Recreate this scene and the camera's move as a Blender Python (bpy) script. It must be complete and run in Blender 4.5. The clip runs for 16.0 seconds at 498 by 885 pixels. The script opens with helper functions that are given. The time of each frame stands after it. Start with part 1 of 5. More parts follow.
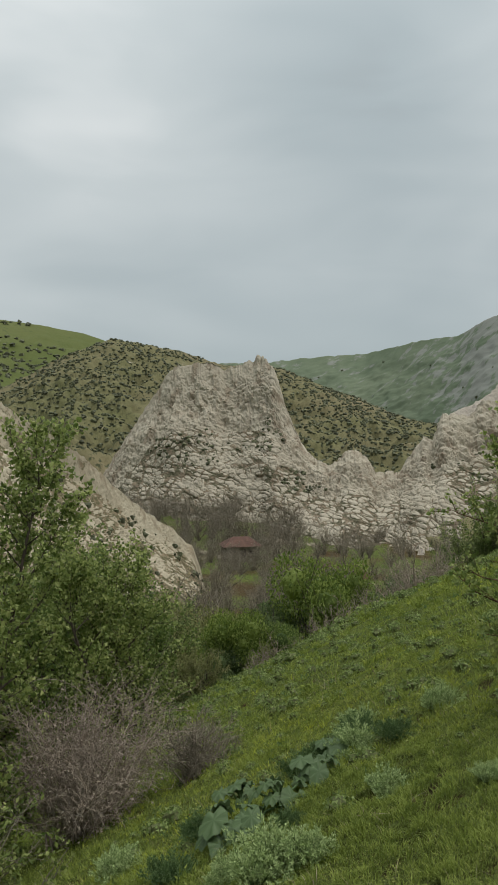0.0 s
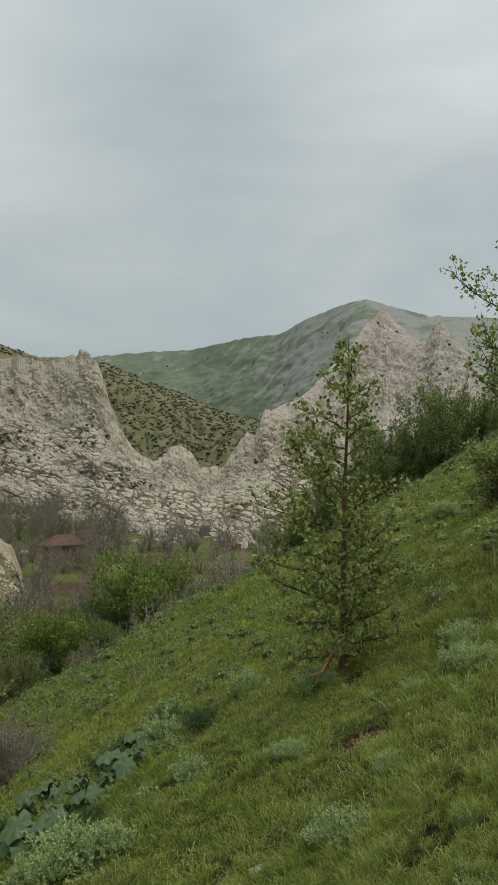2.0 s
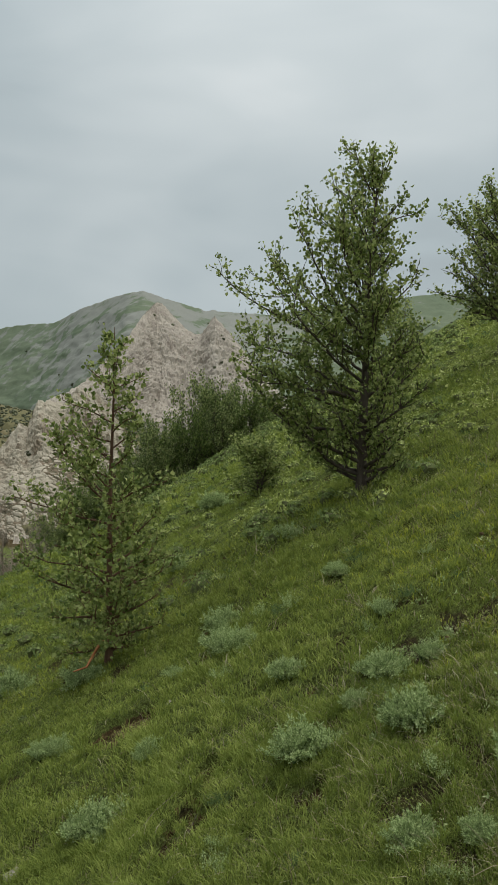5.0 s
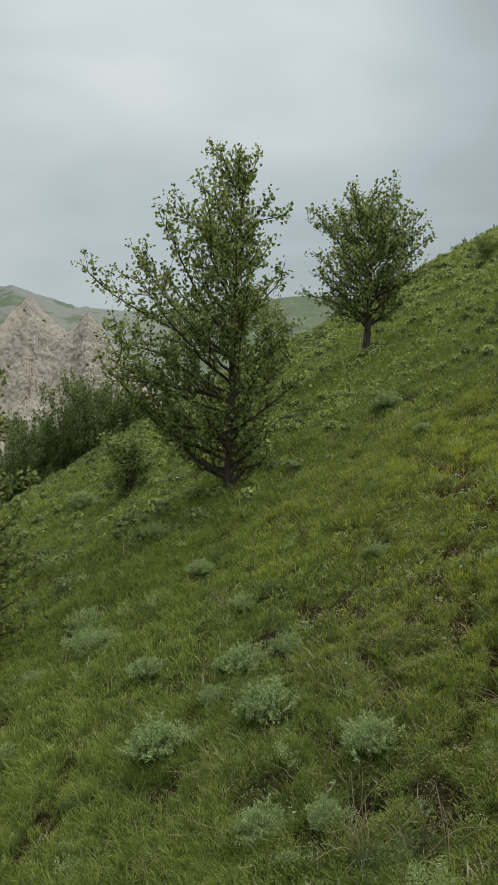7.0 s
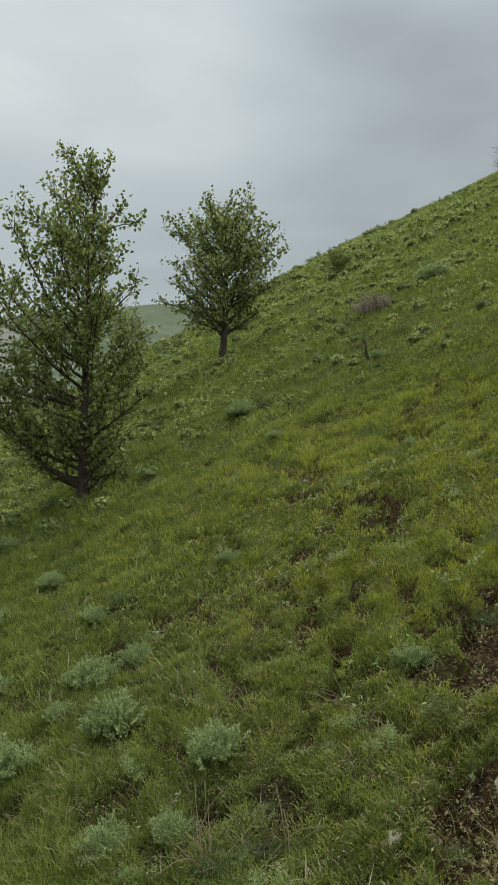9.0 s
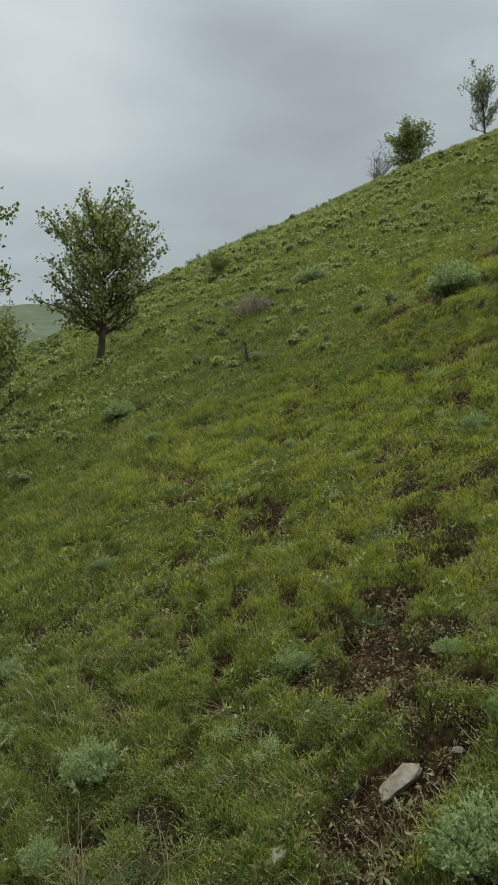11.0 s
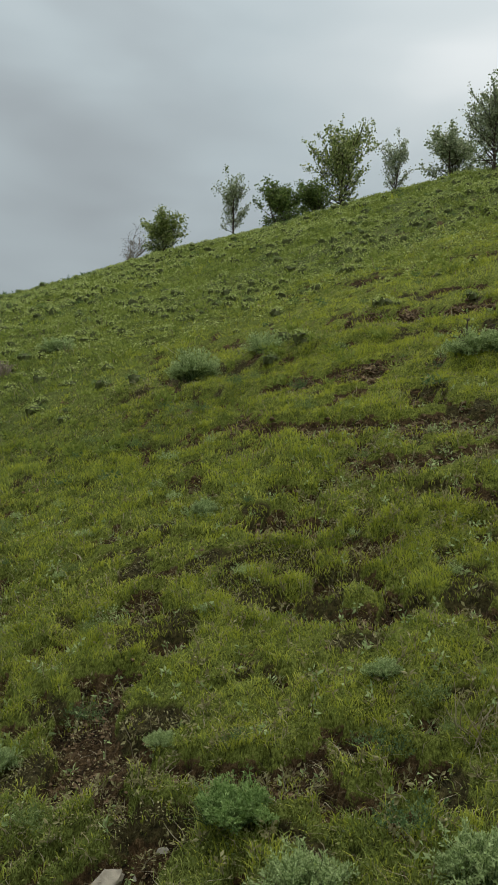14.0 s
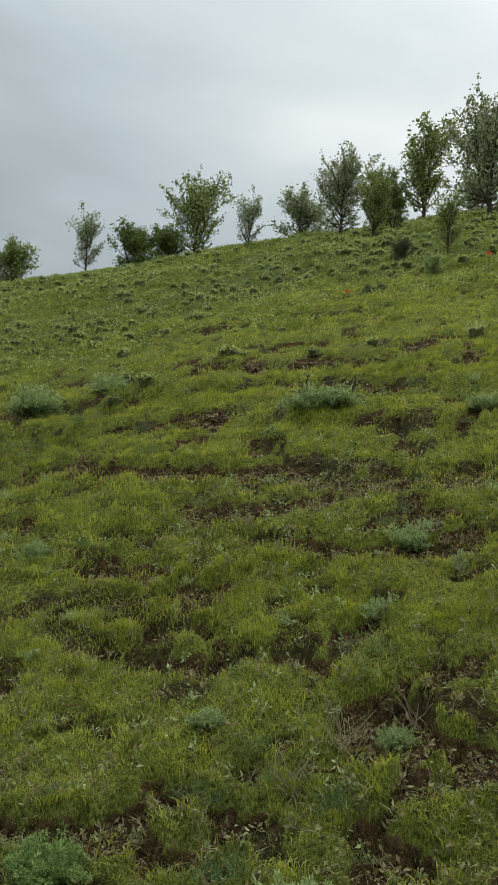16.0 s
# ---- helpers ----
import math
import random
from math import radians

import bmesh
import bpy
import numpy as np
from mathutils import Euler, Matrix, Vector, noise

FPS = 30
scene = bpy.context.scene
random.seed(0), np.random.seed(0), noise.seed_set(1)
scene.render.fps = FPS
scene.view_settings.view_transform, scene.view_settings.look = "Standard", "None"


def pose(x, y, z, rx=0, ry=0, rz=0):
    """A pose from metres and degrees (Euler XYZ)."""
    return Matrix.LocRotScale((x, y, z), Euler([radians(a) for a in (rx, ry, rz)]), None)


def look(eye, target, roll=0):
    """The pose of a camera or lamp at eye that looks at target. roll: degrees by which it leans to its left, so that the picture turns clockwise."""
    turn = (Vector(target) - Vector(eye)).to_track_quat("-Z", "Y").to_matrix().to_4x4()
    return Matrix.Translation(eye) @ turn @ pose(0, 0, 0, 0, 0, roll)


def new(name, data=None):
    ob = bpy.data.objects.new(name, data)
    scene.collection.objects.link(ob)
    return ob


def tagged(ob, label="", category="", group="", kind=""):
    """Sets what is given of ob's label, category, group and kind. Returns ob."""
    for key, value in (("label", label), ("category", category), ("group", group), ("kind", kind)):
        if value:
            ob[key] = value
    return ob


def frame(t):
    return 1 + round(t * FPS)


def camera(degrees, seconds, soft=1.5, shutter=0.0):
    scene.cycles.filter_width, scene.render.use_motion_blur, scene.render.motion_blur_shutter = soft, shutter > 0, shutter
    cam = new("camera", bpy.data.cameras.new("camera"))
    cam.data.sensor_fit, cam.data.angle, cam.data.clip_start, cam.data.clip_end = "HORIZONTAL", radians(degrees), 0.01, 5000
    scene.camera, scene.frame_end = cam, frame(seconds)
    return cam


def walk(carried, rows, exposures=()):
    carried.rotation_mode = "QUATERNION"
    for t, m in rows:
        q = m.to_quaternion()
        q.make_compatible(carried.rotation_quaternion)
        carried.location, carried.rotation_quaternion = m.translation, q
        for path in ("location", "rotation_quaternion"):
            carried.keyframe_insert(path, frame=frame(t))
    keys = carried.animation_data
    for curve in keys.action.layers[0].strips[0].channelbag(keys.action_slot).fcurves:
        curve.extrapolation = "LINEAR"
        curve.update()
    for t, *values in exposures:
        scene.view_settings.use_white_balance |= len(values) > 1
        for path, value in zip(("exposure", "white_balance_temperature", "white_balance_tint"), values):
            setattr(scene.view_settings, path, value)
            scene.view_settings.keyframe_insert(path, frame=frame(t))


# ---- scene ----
cam = camera(33.26, 16.0)
EYE = 1.5
# seconds, x, y, z, yaw, pitch, roll
ROWS = [
    (0.0, 0.000, -0.000, 0.000, -0.00, 0.01, -0.01),
    (0.5, 0.046, -0.023, 0.008, -3.40, -0.10, 0.07),
    (1.0, 0.076, -0.041, 0.005, -6.02, -0.16, 0.14),
    (1.5, 0.108, -0.060, -0.005, -8.56, -0.17, 0.09),
    (2.0, 0.134, -0.067, -0.004, -11.94, -0.30, 0.18),
    (2.5, 0.139, -0.070, -0.003, -15.51, -0.72, 0.05),
    (3.0, 0.149, -0.076, -0.002, -17.82, -0.88, 0.01),
    (3.5, 0.164, -0.086, 0.001, -20.42, -0.85, -0.06),
    (4.0, 0.173, -0.093, 0.001, -22.71, -0.83, -0.05),
    (6.5, 0.236, -0.150, 0.008, -33.71, -1.01, 0.08),
    (7.0, 0.244, -0.158, 0.004, -35.77, -1.00, 0.05),
    (7.5, 0.251, -0.167, 0.003, -38.22, -1.03, -0.00),
    (8.0, 0.262, -0.175, 0.005, -40.76, -1.05, 0.05),
    (8.5, 0.280, -0.179, 0.004, -43.40, -0.73, 0.22),
    (11.0, 0.364, -0.122, -0.002, -53.47, -0.36, 0.57),
    (11.5, 0.418, -0.054, -0.003, -57.69, -0.33, 0.08),
    (12.0, 0.411, -0.043, -0.023, -60.48, -0.20, -1.66),
    (12.5, 0.374, -0.088, -0.009, -63.53, 0.60, -2.05),
    (13.0, 0.350, -0.111, 0.002, -66.55, 2.05, -1.97),
    (13.5, 0.366, -0.122, 0.012, -69.40, 3.52, -2.63),
    (14.0, 0.402, -0.122, 0.018, -71.49, 5.17, -2.83),
    (14.5, 0.377, -0.117, 0.018, -74.43, 5.65, -3.64),
    (15.0, 0.370, -0.108, 0.028, -77.62, 6.37, -3.45),
    (15.5, 0.373, -0.119, 0.034, -80.60, 7.71, -3.70),
    (16.0, 0.385, -0.141, 0.034, -82.48, 8.76, -4.39),
]
# cloud layer: azimuth, elevation, sharpness, gain
CLOUDS = [(-16, 27, 40, 0.2), (32, 25, 40, 0.18), (67, 18, 32, -0.21), (104, 36, 14, 0.24), (8, 22, 60, -0.06)]
CLOUD_RAMP = [(0.12, (0.225, 0.236, 0.242)), (0.40, (0.42, 0.48, 0.495)), (0.62, (0.57, 0.62, 0.625)), (0.95, (1.0, 1.0, 0.98))]
SKY_STRENGTH, ZENITH, SUN_POWER = 1.0, 1.5, 1.6
EXPOSURES = [(0.0, -0.03), (4.0, 0.0), (7.0, 0.05), (8.7, 0.05), (11.0, 0.03), (11.6, -0.08), (12.3, -0.08), (13.5, -0.08), (14.5, 0.07), (16.0, 0.08)]
walk(cam, [(t, pose(x, y, EYE + z, 90 + pitch, roll, yaw)) for t, x, y, z, yaw, pitch, roll in ROWS], EXPOSURES)

# ---- world: overcast sky ----
SUN_AZ, SUN_EL = 105.0, 66.0


def direction(az, el):
    a, e = radians(az), radians(el)
    return Vector((math.sin(a) * math.cos(e), math.cos(a) * math.cos(e), math.sin(e)))


def node(nt, kind, **values):
    n = nt.nodes.new(kind)
    for key, value in values.items():
        n.inputs[key.replace("_", " ")].default_value = value
    return n


def ramp(nt, stops, fac):
    n = nt.nodes.new("ShaderNodeValToRGB")
    while len(n.color_ramp.elements) < len(stops):
        n.color_ramp.elements.new(0.5)
    for el, (p, c) in zip(n.color_ramp.elements, stops):
        el.position = p
        el.color = (*c, 1) if len(c) == 3 else c
    nt.links.new(fac, n.inputs["Fac"])
    return n.outputs["Color"]


def mixed(nt, fac, a, b, mode="MIX"):
    n = nt.nodes.new("ShaderNodeMix")
    n.data_type, n.blend_type = "RGBA", mode
    for sock, v in ((n.inputs[0], fac), (n.inputs[6], a), (n.inputs[7], b)):
        if isinstance(v, bpy.types.NodeSocket):
            nt.links.new(v, sock)
        elif isinstance(v, (int, float)):
            sock.default_value = v
        else:
            sock.default_value = (*v, 1)
    return n.outputs[2]


def calc(nt, op, a, b=0.0, c=0.0):
    n = nt.nodes.new("ShaderNodeMath")
    n.operation = op
    for sock, v in zip(n.inputs, (a, b, c)):
        if isinstance(v, bpy.types.NodeSocket):
            nt.links.new(v, sock)
        else:
            sock.default_value = v
    return n.outputs[0]


world = bpy.data.worlds.new("overcast")
scene.world = world
world.use_nodes = True
wt = world.node_tree
wt.nodes.clear()
sky = wt.nodes.new("ShaderNodeTexSky")
sky.sky_type, sky.sun_disc = "NISHITA", False
sky.sun_elevation, sky.sun_rotation = radians(SUN_EL), radians(SUN_AZ)
co = wt.nodes.new("ShaderNodeTexCoord").outputs["Generated"]
sep = wt.nodes.new("ShaderNodeSeparateXYZ")
wt.links.new(co, sep.inputs[0])
squash = wt.nodes.new("ShaderNodeMapping")
squash.inputs["Scale"].default_value = (1.0, 1.0, 2.6)
wt.links.new(co, squash.inputs["Vector"])
big = node(wt, "ShaderNodeTexNoise", Scale=2.1, Detail=3.0, Roughness=0.45, Distortion=0.4)
fine = node(wt, "ShaderNodeTexNoise", Scale=4.5, Detail=3.0, Roughness=0.45, Distortion=0.5)
for n in (big, fine):
    wt.links.new(squash.outputs[0], n.inputs["Vector"])


def lobe(az, el, power, gain):
    """A broad thinning (or thickening) of the cloud layer round one direction."""
    n = wt.nodes.new("ShaderNodeVectorMath")
    n.operation = "DOT_PRODUCT"
    wt.links.new(co, n.inputs[0])
    n.inputs[1].default_value = direction(az, el)
    return calc(wt, "MULTIPLY", calc(wt, "POWER", calc(wt, "MAXIMUM", n.outputs["Value"], 0.0), power), gain)


cover = calc(wt, "ADD", calc(wt, "MULTIPLY", big.outputs["Fac"], 0.65), calc(wt, "MULTIPLY", fine.outputs["Fac"], 0.2))
for spec in CLOUDS:
    cover = calc(wt, "ADD", cover, lobe(*spec))
cover = calc(wt, "ADD", cover, calc(wt, "MULTIPLY", calc(wt, "MULTIPLY", calc(wt, "MAXIMUM", sep.outputs["Z"], 0.0), sep.outputs["Z"]), 0.3))
clouds = ramp(wt, CLOUD_RAMP, cover)
sky_dim = mixed(wt, 1.0, sky.outputs["Color"], (0.1, 0.1, 0.1), "MULTIPLY")
bg = wt.nodes.new("ShaderNodeBackground")
wt.links.new(mixed(wt, 0.93, sky_dim, clouds), bg.inputs["Color"])
height = calc(wt, "MAXIMUM", sep.outputs["Z"], 0.0)
zenith = calc(wt, "MULTIPLY_ADD", calc(wt, "POWER", height, 3.0), ZENITH * SKY_STRENGTH, SKY_STRENGTH)
wt.links.new(zenith, bg.inputs["Strength"])
out = wt.nodes.new("ShaderNodeOutputWorld")
wt.links.new(bg.outputs[0], out.inputs["Surface"])

sun = new("sun", bpy.data.lights.new("sun", "SUN"))
sun.data.energy, sun.data.angle, sun.data.color = SUN_POWER, radians(60), (1.0, 0.96, 0.9)
sun.matrix_world = look(direction(SUN_AZ, SUN_EL) * 60, (0, 0, 0))

# ---- noise ----
def hashed(ix, iy, iz, seed):
    n = (ix.astype(np.int64) * 374761393 + iy.astype(np.int64) * 668265263 + iz.astype(np.int64) * 2147483647 + seed * 974634777) & 0xFFFFFFFF
    n = ((n ^ (n >> 13)) * 1274126177) & 0xFFFFFFFF
    n = ((n ^ (n >> 16)) * 2246822519) & 0xFFFFFFFF
    return ((n ^ (n >> 15)) & 0xFFFFFF) / float(0xFFFFFF)


def value_noise(x, y, z, seed):
    x, y, z = np.broadcast_arrays(np.asarray(x, float), np.asarray(y, float), np.asarray(z, float))
    fx, fy, fz = np.floor(x), np.floor(y), np.floor(z)
    u, v, w = x - fx, y - fy, z - fz
    u, v, w = (q * q * (3 - 2 * q) for q in (u, v, w))
    total = 0
    for dx in (0, 1):
        for dy in (0, 1):
            for dz in (0, 1):
                k = (u if dx else 1 - u) * (v if dy else 1 - v) * (w if dz else 1 - w)
                total = total + k * hashed(fx + dx, fy + dy, fz + dz, seed)
    return total


def fbm(x, y, z=0.0, seed=0, octaves=4, gain=0.5):
    """Layered noise, about -1 to 1."""
    total, amp, norm, f = 0, 1.0, 0.0, 1.0
    for k in range(octaves):
        total = total + amp * (value_noise(x * f + 17.3 * k, y * f - 9.1 * k, np.asarray(z) * f + 4.7 * k, seed + k) * 2 - 1)
        norm += amp
        amp *= gain
        f *= 2.03
    return total / norm * 1.6


def cells(x, y, z, seed):
    """Blocks: how far each point lies from the nearest joint, and a random value of its own for each block."""
    fx, fy, fz = np.floor(x), np.floor(y), np.floor(z)
    near, second, own = np.full(x.shape, 9.0), np.full(x.shape, 9.0), np.zeros(x.shape)
    for dx in (-1, 0, 1):
        for dy in (-1, 0, 1):
            for dz in (-1, 0, 1):
                cx, cy, cz = fx + dx, fy + dy, fz + dz
                h = hashed(cx, cy, cz, seed)
                d = np.sqrt((cx + h - x) ** 2 + (cy + (h * 57.0) % 1.0 - y) ** 2 + (cz + (h * 911.0) % 1.0 - z) ** 2)
                closer = d < near
                second = np.where(closer, near, np.minimum(second, d))
                near = np.where(closer, d, near)
                own = np.where(closer, (h * 7919.0) % 1.0, own)
    return second - near, own


def smooth(a, b, x):
    q = np.clip((x - a) / (b - a), 0, 1)
    return q * q * (3 - 2 * q)


# ---- the lie of the land ----
GX, GY = 0.493, -0.2006          # fall of the hillside
UP = np.array([GX, GY]) / math.hypot(GX, GY)


def softplus(x, k):
    return np.where(x > 12 * k, x, k * np.log1p(np.exp(np.clip(x / k, -40, 12))))


def scar_phase(x, y):
    u = UP[0] * x + UP[1] * y
    w = -UP[1] * x + UP[0] * y
    u = u + 0.28 * fbm(w * 0.35, u * 0.5, 0, 41, 3)
    return np.mod(u / 0.62, 1.0), u, w


# trodden and dug places: x, y, radius
BARE = [(2.31, 0.92, 0.10), (2.43, 0.95, 0.08), (2.22, 0.92, 0.10), (2.15, 1.25, 0.11), (2.84, 1.59, 0.10), (2.99, 1.05, 0.09), (2.32, -0.24, 0.20), (3.11, 0.42, 0.11), (3.38, 0.82, 0.15),
        (1.60, 3.95, 0.15), (1.62, 3.03, 0.10), (1.55, 2.12, 0.07), (2.15, 3.35, 0.07), (2.20, 0.31, 0.05), (2.26, -0.42, 0.15), (1.79, 0.71, 0.09), (1.88, 0.60, 0.08), (2.09, 1.19, 0.11), (1.72, 0.62, 0.08)]


# broken edges of the small steps that the grazing animals tread, along the contour, their overhang shade painted as
# dark earth: points and breadth
SHADED_SCARS = [(((4.75, 1.55), (4.23, 0.70), (4.06, 0.08), (3.85, -0.26), (3.70, -0.63)), 0.06), (((3.72, 0.46), (3.74, 0.05)), 0.05), (((3.42, 0.94), (3.27, 0.58)), 0.055), (((3.12, 0.46), (3.11, 0.34)), 0.06),
         (((2.78, 0.49), (2.73, 0.30)), 0.04), (((6.30, -0.46), (5.94, -0.77)), 0.06), (((5.14, 0.93), (5.15, 0.70)), 0.07), (((5.15, -0.02), (5.13, -0.22)), 0.05)]


def soil(x, y):
    """How bare the ground is, 0 to 1."""
    x, y = np.asarray(x, float), np.asarray(y, float)
    ph, u, w = scar_phase(x, y)
    patch = fbm(w * 1.0 + 3, u * 1.5, 0, 53, 3)
    steep = smooth(0.1, 0.35, patch + 0.42 * smooth(1.8, 3.0, u) * smooth(3.0, 1.2, y) * smooth(26, 9, u) - 0.2)
    line = smooth(0.25, 0.55, smooth(0.13, 0.05, np.abs(ph - 0.1)) * steep + 0.5 * fbm(x * 7, y * 7, 0, 57, 3))
    m = line * smooth(1.5, 2.6, u) * smooth(4.5, 2.0, y)
    n = fbm(x * 5, y * 5, 0, 59, 3)
    for bx, by, r in BARE:
        d = np.hypot(x - bx, y - by) / r
        m = np.maximum(m, smooth(0.85, 0.5, d + 1.1 * n))
    for pts, breadth in SHADED_SCARS:
        d = np.full(x.shape, 9.0)
        for (ax, ay), (bx, by) in zip(pts, pts[1:]):
            k = (((x - ax) * (bx - ax) + (y - ay) * (by - ay)) / ((bx - ax) ** 2 + (by - ay) ** 2)).clip(0, 1)
            d = np.minimum(d, np.hypot(x - ax - k * (bx - ax), y - ay - k * (by - ay)))
        m = np.maximum(m, smooth(1.1, 0.6, d / (1.7 * breadth) + 0.6 * n))
    speck = smooth(0.5, 0.64, fbm(w * 5.5, u * 9, 0, 61, 3) + 0.2 * smooth(0.8, 1.8, u) * smooth(14, 4, u) * smooth(4.5, 1.5, y) - 0.11)
    holes = smooth(0.56, 0.7, fbm(x * 11, y * 11, 0, 67, 2) + 0.12 * fbm(x * 1.3, y * 1.3, 0, 69, 2)) * smooth(3.5, 1.8, y) * smooth(1.0, 1.6, u) * smooth(9, 5, u)
    return np.maximum(np.maximum(m, speck), 0.9 * holes)


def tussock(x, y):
    """Where the turf stands in clumps (1) and where the gaps between them lie open (0), thatch painted dark for their
    shade; the clumps follow the contour.
    """
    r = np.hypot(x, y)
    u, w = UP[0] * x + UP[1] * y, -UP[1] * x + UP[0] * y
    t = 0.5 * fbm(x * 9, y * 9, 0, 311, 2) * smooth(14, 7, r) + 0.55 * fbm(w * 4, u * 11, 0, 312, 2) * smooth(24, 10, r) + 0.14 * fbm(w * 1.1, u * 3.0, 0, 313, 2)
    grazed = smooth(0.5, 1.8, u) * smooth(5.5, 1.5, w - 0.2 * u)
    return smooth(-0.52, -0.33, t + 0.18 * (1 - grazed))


def dryness(x, y):
    """How far the turf has turned yellow, 0 to 1."""
    u, w = UP[0] * x + UP[1] * y, -UP[1] * x + UP[0] * y
    band = smooth(0.6, 2.2, u) * smooth(15, 7, u) * smooth(6.0, 0.5, w - 0.25 * u)
    return (0.85 * band + 0.3 * fbm(x * 0.45, y * 0.45, 0, 305, 3) * smooth(26, 10, u)).clip(0, 0.9)


def ground_z(x, y):
    x, y = np.asarray(x, float), np.asarray(y, float)
    r = np.hypot(x, y)
    p = GX * x + GY * y
    north = softplus(y - 22.3 - 0.05 * x + 1.5 * fbm(x * 0.12, 5.0, 0, 3, 2), 1.2)
    east = softplus(np.hypot(x, 0.6 * (y - 4)) - 38.0, 2.5) * (x > 0)
    p = p - 0.5 * north - 0.62 * east - 0.004 * np.maximum(east, 0) ** 1.2
    floor_ = -10.8 - 0.06 * np.clip(y - 33, 0, 112) + 0.16 * np.clip(y - 140, 0, 26) + 0.8 * fbm(x * 0.04, y * 0.04, 0, 7, 3) * smooth(30, 60, r)
    top = 20.0
    p = top - softplus(top - p, 2.5)
    z = floor_ + softplus(p - floor_, 0.9)
    ph, u, w = scar_phase(x, y)
    bump = np.minimum(0.007 * r, 0.16)
    z = z + bump * fbm(x * 0.35, y * 0.35, 0, 11, 3) + np.minimum(0.006 * r, 0.04) * fbm(x * 1.7, y * 1.7, 0, 13, 3) + 0.013 * fbm(x * 9, y * 9, 0, 17, 3) + 0.012 * fbm(x * 3.4, y * 3.4, 0, 19, 2)
    near = smooth(34, 20, r)
    step = smooth(0.0, 0.17, ph) - ph - 0.4
    z = z + near * 0.065 * step * smooth(0.0, 0.5, fbm(w * 0.3, u * 0.6, 0, 23, 2) + 0.2) * smooth(0.8, 2.5, u)
    bare = soil(x, y) * near
    z = z + near * smooth(0.5, 2.0, r) * 0.022 * (tussock(x, y) - 0.5)
    z = z - 0.065 * bare + 0.012 * bare * fbm(x * 14, y * 14, 0, 29, 3)
    return z


def gz(x, y):
    return float(ground_z(np.array([x]), np.array([y]))[0])


# ---- meshes ----
def mesh_of(name, verts, faces, smooth_faces=False):
    """A mesh from arrays: faces of one size."""
    verts, faces = np.asarray(verts, np.float32), np.asarray(faces, np.int32)
    me = bpy.data.meshes.new(name)
    n, k = faces.shape
    me.vertices.add(len(verts))
    me.vertices.foreach_set("co", verts.ravel())
    me.loops.add(n * k)
    me.loops.foreach_set("vertex_index", faces.ravel())
    me.polygons.add(n)
    me.polygons.foreach_set("loop_start", np.arange(0, n * k, k, dtype=np.int32))
    me.polygons.foreach_set("use_smooth", np.full(n, smooth_faces))
    me.update(calc_edges=True)
    return me


def grid_faces(rows, cols):
    i = np.arange(rows * cols).reshape(rows, cols)
    return np.stack([i[:-1, :-1], i[:-1, 1:], i[1:, 1:], i[1:, :-1]], -1).reshape(-1, 4)


def piece(name, me, material, parent=None, label="", place=None):
    ob = new(name, me)
    me.materials.clear()
    me.materials.append(material)
    if parent is not None:
        ob.parent = parent
    if place is not None:
        ob.matrix_basis = place
    if label:
        ob["label"] = label
    return ob


def thing(name, label, category, at=(0, 0, 0), turn=0.0, size=1.0, group="", kind=""):
    ob = new(name)
    ob.empty_display_size = 0.2
    ob.matrix_basis = Matrix.LocRotScale(at, Euler((0, 0, turn)), (size,) * 3)
    return tagged(ob, label, category, group, kind)


class Tubes:
    """Tapered round stems gathered into one mesh."""

    def __init__(self):
        self.v, self.f, self.n = [], [], 0

    def add(self, pts, radii, sides=4):
        pts = np.asarray(pts, float)
        tang = np.gradient(pts, axis=0)
        tang /= np.linalg.norm(tang, axis=1)[:, None] + 1e-9
        ref = np.array([0.31, 0.87, 0.38]) if abs(tang[0][2]) > 0.8 else np.array([0.1, 0.2, 0.97])
        a = np.cross(tang, ref)
        a /= np.linalg.norm(a, axis=1)[:, None] + 1e-9
        b = np.cross(tang, a)
        th = np.arange(sides) * 2 * np.pi / sides
        ring = pts[:, None] + np.asarray(radii)[:, None, None] * (a[:, None] * np.cos(th)[None, :, None] + b[:, None] * np.sin(th)[None, :, None])
        k = len(pts)
        i = self.n + np.arange(k * sides).reshape(k, sides)
        j = np.roll(i, -1, axis=1)
        self.f.append(np.stack([i[:-1], j[:-1], j[1:], i[1:]], -1).reshape(-1, 4))
        self.v.append(ring.reshape(-1, 3))
        self.n += k * sides

    def mesh(self, name):
        return mesh_of(name, np.concatenate(self.v), np.concatenate(self.f), True)


def unit(v):
    return v / (np.linalg.norm(v, axis=-1, keepdims=True) + 1e-9)


def leaves_mesh(name, pts, length, width, rng, axis=None, loose=1.0, fold=0.25):
    """Small pointed leaves at the points, each a folded pair of triangles."""
    pts = np.asarray(pts, float)
    n = len(pts)
    a = rng.normal(size=(n, 3))
    if axis is not None:
        a = a * loose + axis
    a = unit(a)
    b = unit(np.cross(a, rng.normal(size=(n, 3))))
    c = np.cross(a, b)
    s = rng.uniform(0.65, 1.25, size=(n, 1))
    L, W = length * s, width * s
    v = np.stack([pts, pts + a * L * 0.45 + b * W * 0.5 + c * W * fold, pts + a * L, pts + a * L * 0.45 - b * W * 0.5 + c * W * fold], 1).reshape(-1, 3)
    i = np.arange(n) * 4
    f = np.stack([i, i + 1, i + 2, i, i + 2, i + 3], 1).reshape(-1, 3)
    return mesh_of(name, v, f)


